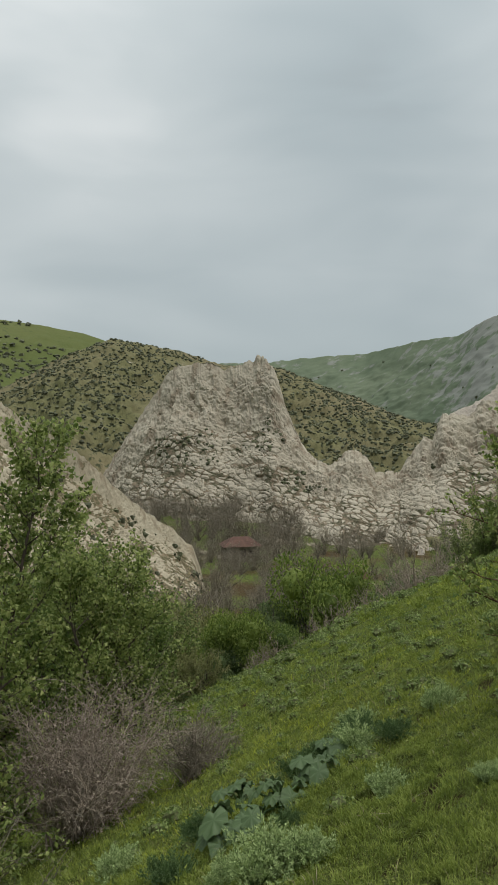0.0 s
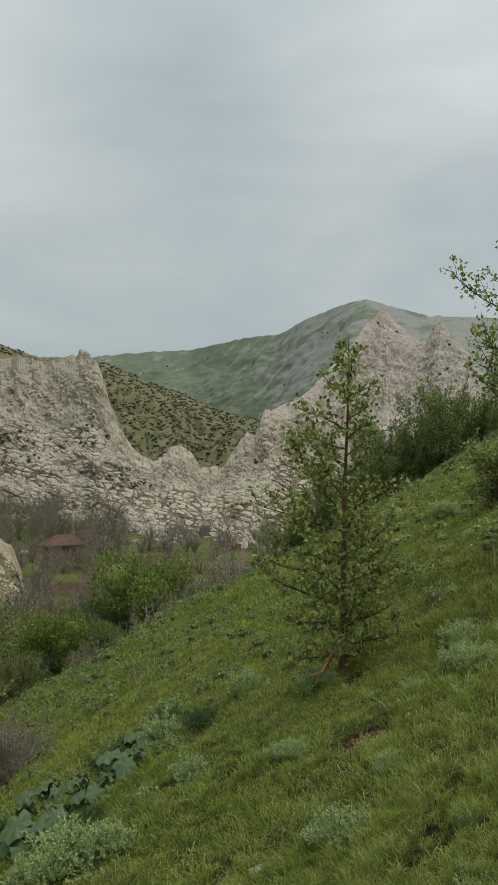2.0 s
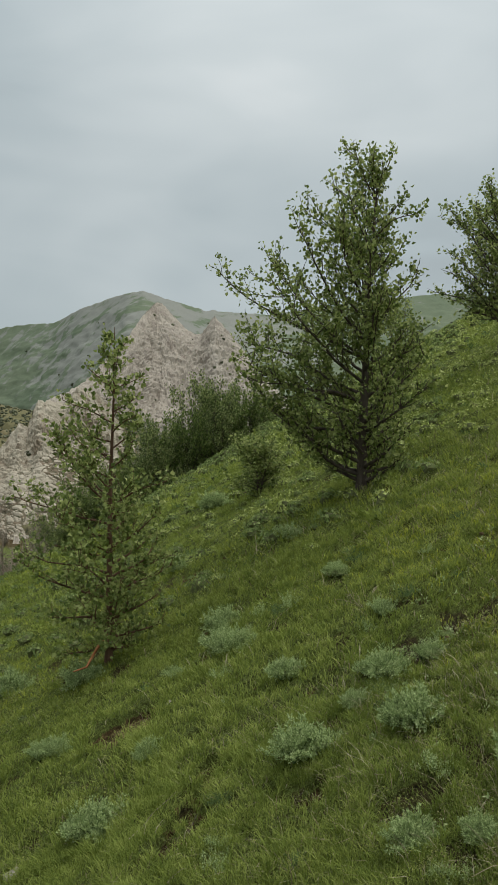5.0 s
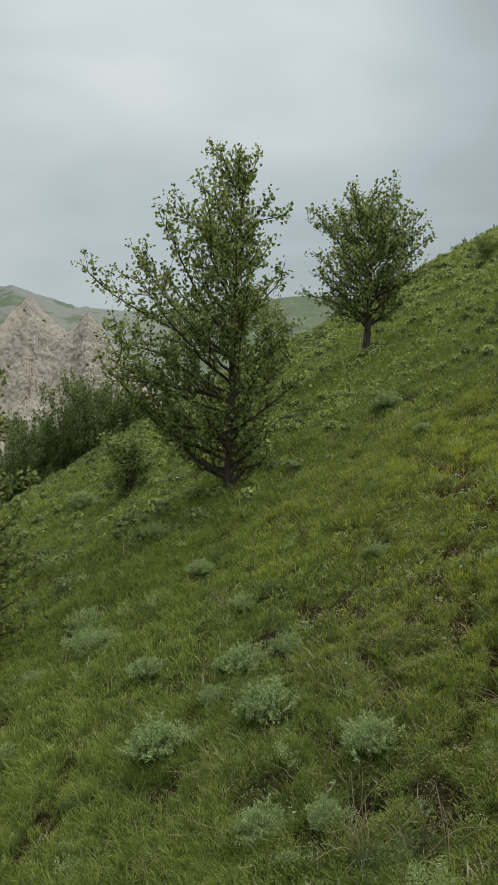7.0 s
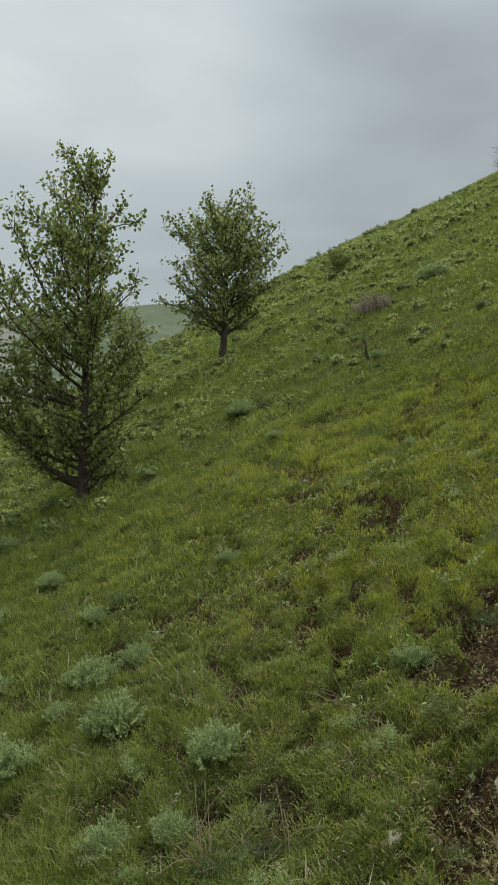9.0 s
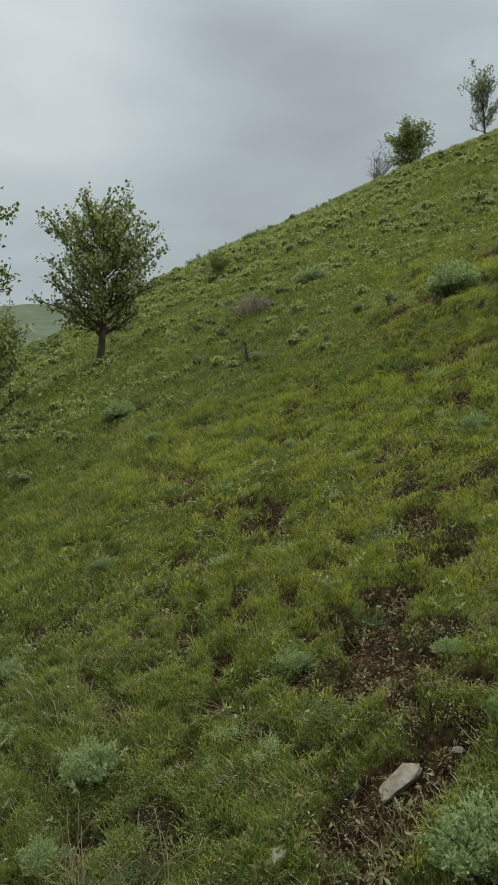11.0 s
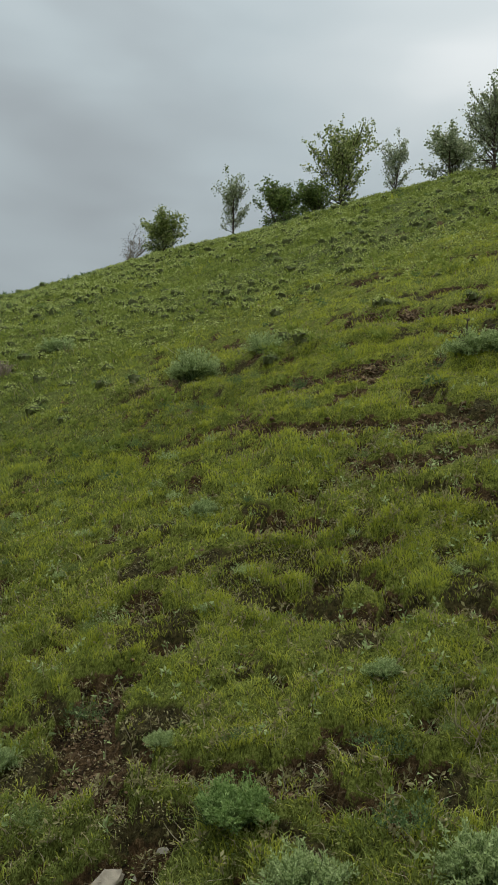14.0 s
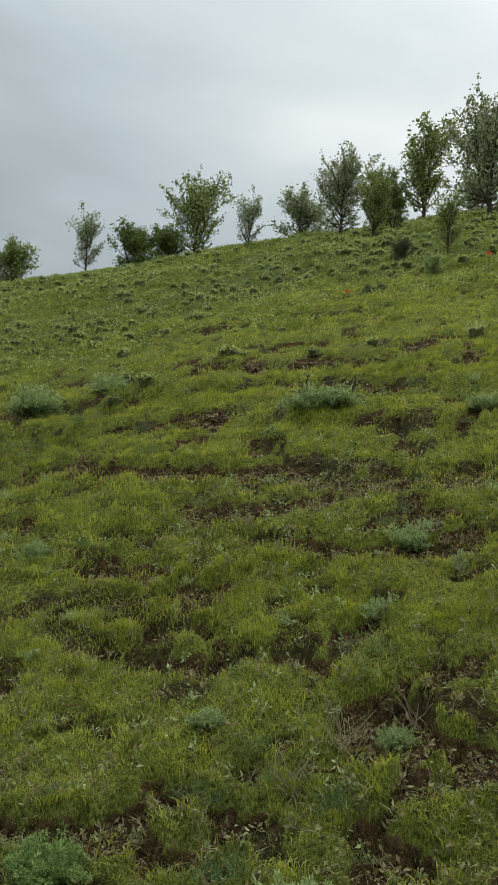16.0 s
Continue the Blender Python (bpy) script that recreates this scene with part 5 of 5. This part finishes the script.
fennel_leaf = sage_meshes(84, 6, 18, 10, 6)[1]
fennel_leaf.materials.append(M_FENNEL)
for k, (x, y, w) in enumerate(((2.01, 0.42, 0.165),)):
    root = thing("fennel_clump", "fresh green feathery herb on worn ground", "herb", (x, y, gz(x, y)), k * 1.9, w)
    for nm, me in zip(("stalk", "foliage"), (sages[0][0], fennel_leaf)):
        new(nm, me).parent = root


# small seedlings of sage and other herbs in the near turf
small_sets = []
for k, mat in enumerate((M_SAGE, M_MOUND, M_HERB, M_SAGE)):
    lv = sage_meshes(860 + k, 3, 8, 5, 3)[1]
    lv.materials.append(mat)
    small_sets.append(lv)
near_rng = random.Random(41)
for k in range(150):
    az, r = near_rng.uniform(28, 100), 1.55 + 4.2 * near_rng.random() ** 1.4
    x, y = polar(az, r)
    w = near_rng.uniform(0.045, 0.12) * (1 + 0.12 * r)
    ob = new("seedling", small_sets[k % 4])
    ob.matrix_basis = Matrix.LocRotScale((x, y, gz(x, y)), Euler((0, 0, k * 1.3)), (w,) * 3)
    tagged(ob, ("young grey-green sage in the turf", "small green herb in the turf", "small dark green herb in the turf", "young grey-green sage in the turf")[k % 4], "herb", "young herbs")


def broadleaf_plant():
    """Rhubarb-like plants: big ruffled leaves on thick stalks."""
    rng = np.random.default_rng(91)
    spots = [(-0.15, 5.59), (0.03, 5.55), (0.22, 5.62), (0.48, 5.97), (0.70, 6.5), (-0.05, 6.36)]
    for n, (x, y) in enumerate(spots):
        root = thing("broadleaf_plant", "rhubarb-like plant with large ruffled grey-green leaves", "plant", (x, y, gz(x, y)), 0, 1, "broad-leaved plants")
        for k in range(9):
            a = rng.uniform(0, 2 * np.pi)
            d = rng.uniform(0.06, 0.24)
            h = rng.uniform(0.05, 0.17)
            c = np.array([math.cos(a) * d, math.sin(a) * d, h])
            tube = Tubes()
            tube.add([(0, 0, -0.03), tuple(c * np.array([0.4, 0.4, 0.75])), tuple(c)], [0.012, 0.009, 0.006], 6)
            piece("stalk", tube.mesh("stalk"), M_HERB, root)
            r0 = rng.uniform(0.055, 0.10)
            th = np.linspace(0, 2 * np.pi, 29)[:-1]
            edge = r0 * (1 + 0.09 * np.sin(5 * th + rng.uniform(0, 6)) + 0.07 * np.sin(11 * th))
            tip, twist = -rng.uniform(0.02, 0.07), rng.uniform(-0.6, 0.6)
            v = [c]
            for q in (0.5, 1.0):
                zz = c[2] + (0.016 * np.sin(7 * th + n) * q - 0.022 * q * q) + np.cos(th - a + twist) * q * tip
                v += list(np.stack([c[0] + edge * q * np.cos(th), c[1] + edge * q * np.sin(th), zz], 1))
            f = []
            for i in range(28):
                j = (i + 1) % 28
                f += [(0, 1 + i, 1 + j), (1 + i, 29 + i, 29 + j), (1 + i, 29 + j, 1 + j)]
            piece("leaf", mesh_of("leaf", v, f, True), M_BROAD, root)


broadleaf_plant()


def poppy(x, y, s=0.035):
    root = thing("poppy", "red poppy flower among the grass", "flower", (x, y, gz(x, y)), 0, 1, "poppies")
    t = Tubes()
    t.add([(0, 0, -0.03), (0.01, 0, 0.12), (0.0, 0.01, 0.24)], [0.004, 0.003, 0.003], 4)
    piece("stem", t.mesh("stem"), M_HERB, root)
    for k in range(4):
        a = k * math.pi / 2
        v = [(0, 0, 0.24)] + [(math.cos(a + b) * s * q, math.sin(a + b) * s * q, 0.24 + 0.03 * q) for b, q in ((-0.7, 0.7), (-0.3, 1.0), (0.3, 1.0), (0.7, 0.7))]
        piece("petal", mesh_of("petal", v, [(0, 1, 2), (0, 2, 3), (0, 3, 4)]), M_POPPY, root)


# ---- turf ----
def scatter(rng, n, r0, r1, a0=-24.0, a1=106.0):
    a = np.radians(rng.uniform(a0, a1, n))
    r = np.sqrt(rng.uniform(r0 * r0, r1 * r1, n))
    return r * np.sin(a), r * np.cos(a)


def blades(x, y, height, width, rng, lean=0.45, out=None):
    """Bent grass blades; out: the way each one leans from the middle of its tuft."""
    n = len(x)
    z = ground_z(x, y) - 0.008
    p = np.stack([x, y, z], 1)
    h = (height * rng.uniform(0.5, 1.2, n))[:, None]
    w = (width * rng.uniform(0.6, 1.3, n))[:, None]
    a = rng.uniform(0, 2 * np.pi, n)
    side = np.stack([np.cos(a), np.sin(a), np.zeros(n)], 1)
    fall = np.stack([-np.sin(a), np.cos(a), np.zeros(n)], 1) * (lean * rng.uniform(0.1, 1.3, n))[:, None]
    if out is not None:
        fall = fall + np.concatenate([out, np.zeros((n, 1))], 1) * 0.28
    fall = fall + np.array([-UP[0], -UP[1], 0]) * 0.1
    upv = np.array([0, 0, 1.0])
    mid = p + (upv * 0.62 + fall * 0.4) * h
    tip = p + (upv * 0.85 + fall * 1.15) * h
    if width > 0.007:
        v = np.stack([p - side * w * 0.5, p + side * w * 0.5, tip], 1).reshape(-1, 3)
        return v, np.arange(3 * n).reshape(-1, 3)
    v = np.stack([p, mid + side * w * 0.5, mid - side * w * 0.5, tip], 1).reshape(-1, 3)
    i = np.arange(n) * 4
    f = np.stack([i, i + 1, i + 2, i + 2, i + 1, i + 3], 1).reshape(-1, 3)
    return v, f


def turf(name, label, bands, mat, seed, on_bare=0.13, lean=0.55, dry=None):
    """Grass in tufts: count of tufts, inner and outer distance, height, blade width, tuft radius, blades per tuft."""
    rng = np.random.default_rng(seed)
    V, F, base = [], [], 0
    for n, r0, r1, height, width, radius, per, *arc in bands:
        x, y = scatter(rng, n, r0, r1, *arc)
        lush = value_noise(x * 1.6, y * 1.6, 0.0, 301) * 0.6 + value_noise(x * 0.5, y * 0.5, 0.0, 302) * 0.4
        k = 0.30 / radius
        hump = value_noise(x * k, y * k, 0.0, 303) * 0.6 + value_noise(x * k * 0.42, y * k * 0.42, 0.0, 304) * 0.4
        bare = soil(x, y)
        keep = rng.uniform(0, 1, n) < np.clip(1 - bare * 1.2, on_bare, 1) * (0.5 + 1.0 * lush) * (0.35 + 0.9 * smooth(0.38, 0.58, hump)) * (0.3 + 0.85 * tussock(x, y))
        lush = lush * (0.35 + 1.3 * hump) * (0.55 + 0.6 * tussock(x, y))
        if dry is None:
            keep &= rng.uniform(0, 1, n) < 0.2 + 0.8 * smooth(25, 50, np.degrees(np.arctan2(x, y)))
        if dry is not None:
            tone = dryness(x, y)
            keep &= rng.uniform(0, 1, n) < (tone if dry else 1 - tone)
        x, y, lush = x[keep], y[keep], lush[keep]
        crop = 1.5 - 0.6 * smooth(0.5, 1.8, UP[0] * x + UP[1] * y) * smooth(5.5, 1.5, y)
        tall = np.repeat(height * crop * (0.6 + 0.75 * lush) * rng.uniform(0.6, 1.3, len(x)), per)
        wide = radius * np.repeat(rng.uniform(0.6, 1.5, len(x)), per)
        ox, oy = rng.normal(size=len(tall)), rng.normal(size=len(tall))
        v, f = blades(np.repeat(x, per) + ox * wide, np.repeat(y, per) + oy * wide, tall, width, rng, lean, np.stack([ox, oy], 1) if radius else None)
        V.append(v)
        F.append(f + base)
        base += len(v)
    tagged(piece(name, mesh_of(name, np.concatenate(V), np.concatenate(F)), mat), label, "grass", kind="stuff")


TURF = [(36000, 1.3, 3.3, 0.031, 0.0023, 0.013, 16), (42000, 3.1, 6.2, 0.034, 0.0038, 0.018, 13), (40000, 6.0, 11.5, 0.038, 0.0075, 0.03, 11), (22000, 11.0, 22.0, 0.055, 0.016, 0.07, 11), (17000, 21.0, 45.0, 0.075, 0.045, 0.14, 9), (11000, 0.3, 8.0, 0.045, 0.009, 0.05, 9, 106.0, 336.0), (1500, 0.25, 1.4, 0.036, 0.004, 0.02, 10)]
turf("green_grass", "short lush spring grass covering the hillside", TURF, M_GRASS, 401, dry=False)
turf("yellow_grass", "short yellowish-green grass covering the drier slope", TURF, M_GRASS_DRY, 403, dry=True)
turf("dry_grass", "dry straw and last year's stalks in the turf",
     [(8000, 1.3, 3.5, 0.04, 0.0019, 0.03, 4), (3500, 3.2, 7.0, 0.05, 0.0035, 0.05, 4), (2000, 6.5, 14.0, 0.08, 0.008, 0.08, 3)], M_STRAW, 402, 0.9, 1.5)


# distant tufts over the whole slope
def tufts(name, label, count, r0, r1, size, seed, mat, per=22, sharp=1.0, cut=-0.05):
    rng = np.random.default_rng(seed)
    x, y = scatter(rng, count, r0, r1)
    keep = fbm(x * 0.22, y * 0.22, 0, seed, 3) + 0.25 * smooth(0, 6, y - 0.5 * x) > cut
    x, y = x[keep], y[keep]
    s = size * rng.uniform(0.45, 1.35, len(x)) * np.clip(np.hypot(x, y) / 12.0, 0.55, 1.6) ** 0.6
    c = np.repeat(np.stack([x, y, ground_z(x, y)], 1), per, 0)
    s = np.repeat(s, per)[:, None]
    q = unit(rng.normal(size=c.shape)) * rng.uniform(0.2, 1.0, size=(len(c), 1))
    q[:, 2] = np.abs(q[:, 2]) * 0.75
    q = q * s
    a = unit(q / s + rng.normal(size=c.shape) * 0.5 + np.array([0, 0, 0.3]))
    b = unit(np.cross(a, rng.normal(size=c.shape)))
    v = np.stack([c + q - b * s * 0.085, c + q + b * s * 0.085, c + q + a * s * 0.26 * sharp], 1).reshape(-1, 3)
    tagged(piece(name, mesh_of(name, v, np.arange(len(v)).reshape(-1, 3)), mat), label, "plants", kind="stuff")


def mounds(name, label, count, r0, r1, size, seed, mat, per, a0=-24.0, a1=106.0, sparse=0.25):
    """Cushion plants in the turf, thickest on the upper slope, along the treads of the small steps."""
    rng = np.random.default_rng(seed)
    x, y = scatter(rng, count, r0, r1, a0, a1)
    r = np.hypot(x, y)
    ph, u, w = scar_phase(x, y)
    reach = r0 * (1.0 + 0.9 * smooth(9, 0, w))
    want = (sparse + (1 - sparse) * smooth(0.75, 1.5, r / reach)) * smooth(-0.5, 0.3, fbm(x * 0.3, y * 0.3, 0, seed, 3) + 0.1) * (0.45 + 0.55 * smooth(0.2, 0.35, ph))
    keep = rng.uniform(0, 1, count) < want
    x, y, r = x[keep], y[keep], r[keep]
    s = size * rng.uniform(0.4, 1.0, len(x)) ** 1.6 * np.clip(r / 16.0, 0.68, 1.25) * 2.2
    cushions(name, label, "plants", np.stack([x, y, ground_z(x, y) + 0.05 * s], 1), s, rng, mat, per, 0.105, 0.26, 8, 0.62, 0.16, M_WOODY)


mounds("sage_mounds", "soft rounded grey-green sage cushions over the hillside", 15000, 6.0, 44, 0.075, 411, M_SAGE_FAR, 64, 20.0)
mounds("green_cushions", "small fresh green cushions in the lush grass", 3600, 4.5, 30, 0.085, 415, M_MOUND, 84, -10.0, 42.0)
mounds("green_mounds", "small dark green cushions of herbs over the hillside", 3600, 4.5, 44, 0.075, 414, M_MOUND, 70)
tufts("herb_tufts", "small dark green herbs scattered over the hillside", 2000, 4.5, 30, 0.08, 412, M_HERB, 44, 1.2, -0.2)
tufts("grass_tussocks", "soft green tussocks standing above the turf", 3000, 5.0, 30, 0.13, 413, M_GRASS, 60, 1.6, -0.6)
tufts("brow_herbs", "small ragged herbs along the brow of the hill", 900, 32, 44, 0.16, 416, M_HERB, 26, 2.6, -0.3)
for px, py in ((8.44, 0.15), (9.41, -1.35)):
    poppy(px, py)


# ---- clods and litter on the bare places ----
def crumbs(name, label, count, mat, seed, size, flat=0.7):
    rng = np.random.default_rng(seed)
    x, y = scatter(rng, count * 14, 1.3, 7.0)
    b = soil(x, y)
    keep = np.where(rng.uniform(0, 1, len(x)) < b ** 2)[0][:count]
    x, y = x[keep], y[keep]
    n = len(x)
    c = np.stack([x, y, ground_z(x, y)], 1)
    s = size * rng.uniform(0.4, 1.6, (n, 1, 1)) * np.clip(np.hypot(x, y) / 3.0, 0.7, 2.0)[:, None, None]
    octa = np.array([(1, 0, 0), (0, 1, 0), (-1, 0, 0), (0, -1, 0), (0, 0, 1), (0, 0, -1)], float)
    v = octa[None] * rng.uniform(0.5, 1.3, (n, 6, 1)) + rng.normal(size=(n, 6, 3)) * 0.2
    v[..., 2] *= flat
    v = (v * s + c[:, None]).reshape(-1, 3)
    f = np.array([(0, 1, 4), (1, 2, 4), (2, 3, 4), (3, 0, 4), (1, 0, 5), (2, 1, 5), (3, 2, 5), (0, 3, 5)])
    f = (f[None] + np.arange(n)[:, None, None] * 6).reshape(-1, 3)
    tagged(piece(name, mesh_of(name, v, f), mat), label, "soil", kind="stuff")


crumbs("earth_clods", "crumbly dark brown clods of bare earth", 20000, M_CLOD, 421, 0.008)
crumbs("pebbles", "pale pebbles scattered on bare earth", 160, M_STONE, 422, 0.007)


# ---- small round-leaved herbs between the blades ----
def leaflets(name, label, bands, mat, seed, a0=-24.0, shy=0.5):
    rng = np.random.default_rng(seed)
    pts, size = [], []
    for n, r0, r1, s in bands:
        x, y = scatter(rng, n, r0, r1, a0)
        keep = fbm(x * 1.1, y * 1.1, 0, seed, 3) - shy * soil(x, y) > (-0.25 if shy > 0 else -0.6)
        x, y = x[keep], y[keep]
        per = 11
        bx = np.repeat(x, per) + rng.normal(size=len(x) * per) * s * 1.6
        by = np.repeat(y, per) + rng.normal(size=len(x) * per) * s * 1.6
        pts.append(np.stack([bx, by, ground_z(bx, by) + rng.uniform(0.0, 2.4, len(bx)) * s], 1))
        size.append(np.full(len(bx), s))
    pts, size = np.concatenate(pts), np.concatenate(size)[:, None]
    n = len(pts)
    a = unit(rng.normal(size=(n, 3)) * np.array([1, 1, 0.45]) + np.array([0, 0, 0.25]))
    b = unit(np.cross(a, np.array([0, 0, 1.0]) + rng.normal(size=(n, 3)) * 0.4))
    s = size * rng.uniform(0.5, 1.3, (n, 1))
    v = np.stack([pts, pts + a * s * 0.5 + b * s * 0.36, pts + a * s, pts + a * s * 0.5 - b * s * 0.36], 1).reshape(-1, 3)
    i = np.arange(n) * 4
    tagged(piece(name, mesh_of(name, v, np.stack([i, i + 1, i + 2, i, i + 2, i + 3], 1).reshape(-1, 3)), mat), label, "herbs", kind="stuff")


leaflets("small_herbs", "low round-leaved herbs in the turf", [(9000, 1.3, 3.3, 0.0065), (9000, 3.1, 6.5, 0.011), (6000, 6.0, 12.0, 0.02)], M_HERB_LIGHT, 431)
leaflets("sage_seedlings", "pale sage seedlings in the turf of the upper slope", [(7000, 8.0, 18.0, 0.028), (7500, 17.0, 42.0, 0.06)], M_SAGE_FAR, 435, 28.0, 0.2)
leaflets("withered_herbs", "small withered beige herb leaves among the grass", [(5200, 1.3, 3.3, 0.006), (4200, 3.1, 6.5, 0.009)], M_HERB_DRY, 433, 45.0, -0.3)


# ---- dead stalks left from last year ----
def straw_tuft(x, y, h, n, seed, lean=0.5, label="tuft of long dry straw-coloured stalks"):
    rng = np.random.default_rng(seed)
    root = thing("straw_tuft", label, "dry grass", (x, y, gz(x, y)), 0, 1, "dry tufts")
    for _ in range(n):
        t = Tubes()
        a = rng.uniform(0, 2 * np.pi)
        p = curve_pts((rng.normal() * 0.02, rng.normal() * 0.02, -0.015), (lean * math.cos(a), lean * math.sin(a), 1), h * rng.uniform(0.5, 1.1), 6, rng, 0.13, -0.04)
        t.add(p, np.linspace(0.0017, 0.0008, 7), 3)
        piece("stalk", t.mesh("stalk"), M_STRAW, root)


for k, (x, y, h, n, lean) in enumerate(((1.54, 1.21, 0.20, 16, 0.5), (1.62, 1.06, 0.16, 12, 0.6), (1.80, 0.60, 0.12, 9, 0.4), (2.33, -0.12, 0.13, 22, 0.9), (2.22, -0.02, 0.12, 18, 0.9), (2.45, -0.3, 0.13, 18, 0.9), (2.16, 1.27, 0.14, 12, 1.6), (2.06, 1.12, 0.12, 10, 1.6), (2.6, 3.3, 0.2, 7, 1.4), (3.4, 0.6, 0.14, 10, 1.0), (2.0, 2.0, 0.15, 6, 1.2))):
    straw_tuft(x, y, h, n, 900 + k, lean)


# ---- withered weeds standing on the worn ground ----
def weeds(name, label, count, mat, seed, a0, a1, r0, r1, tall):
    rng = np.random.default_rng(seed)
    x, y = scatter(rng, count * 8, r0, r1, a0, a1)
    keep = np.where(rng.uniform(0, 1, len(x)) < 0.08 + 0.5 * soil(x, y) + 0.45 * smooth(0.05, 0.5, fbm(x * 1.7, y * 1.7, 0, seed, 3)))[0][:count]
    x, y = x[keep], y[keep]
    z = ground_z(x, y)
    stems, spots, aims = Tubes(), [], []
    for px, py, pz in zip(x, y, z):
        h = tall * rng.uniform(0.5, 1.3)
        p = curve_pts((px, py, pz - 0.01), (rng.normal() * 0.4, rng.normal() * 0.4, 1), h, 5, rng, 0.2, -0.05)
        stems.add(p, np.linspace(0.0013, 0.0007, 6), 3)
        for g in rng.uniform(0.25, 1.0, 9):
            q, d = along(p, g)
            o = unit(rng.normal(size=3) + np.array([0, 0, 0.2]))
            spots.append(q + o * 0.004)
            aims.append(o)
    root = thing(name, label, "weeds", kind="stuff")
    piece("stalk", stems.mesh("stalk"), M_STRAW, root)["kind"] = "stuff"
    piece("foliage", leaves_mesh("leaf", np.array(spots), 0.016, 0.007, rng, np.array(aims) * 1.4, 0.5), mat, root)["kind"] = "stuff"


weeds("withered_weeds", "withered beige weeds standing on worn ground", 1300, M_HERB_DRY, 951, 62.0, 104.0, 1.6, 4.2, 0.055)
weeds("green_weeds", "small pale green weeds standing in the turf", 900, M_SAGE, 952, 40.0, 104.0, 1.5, 4.5, 0.05)


def fallen_stalk(x, y, az, ln, seed, mat, label):
    """A dry stalk that lies bent across the grass."""
    rng = np.random.default_rng(seed)
    d = direction(az, 0)
    g = np.linspace(-0.5, 0.5, 9)
    bow = 0.12 * ln * np.cos(g * 3.0) * rng.uniform(0.4, 1.0)
    px, py = x + d.x * g * ln - d.y * bow, y + d.y * g * ln + d.x * bow
    pz = ground_z(px, py) + 0.012 + 0.012 * rng.uniform(0, 1, 9)
    t = Tubes()
    t.add(np.stack([px, py, pz], 1), np.linspace(0.0022, 0.001, 9), 5)
    tagged(piece("dry_stalk", t.mesh("dry_stalk"), mat), label, "stalk", "fallen stalks")


for k, (x, y, az, ln, mat) in enumerate(((2.5, 3.95, 60, 0.24, M_STRAW), (1.62, 2.95, 20, 0.26, M_STRAW), (1.27, 2.75, 75, 0.22, M_TWIG_PALE), (1.42, 2.6, 100, 0.16, M_TWIG), (1.12, 2.2, 80, 0.2, M_STRAW))):
    fallen_stalk(x, y, az, ln, 970 + k, mat, "dry bent stalk lying across the grass")
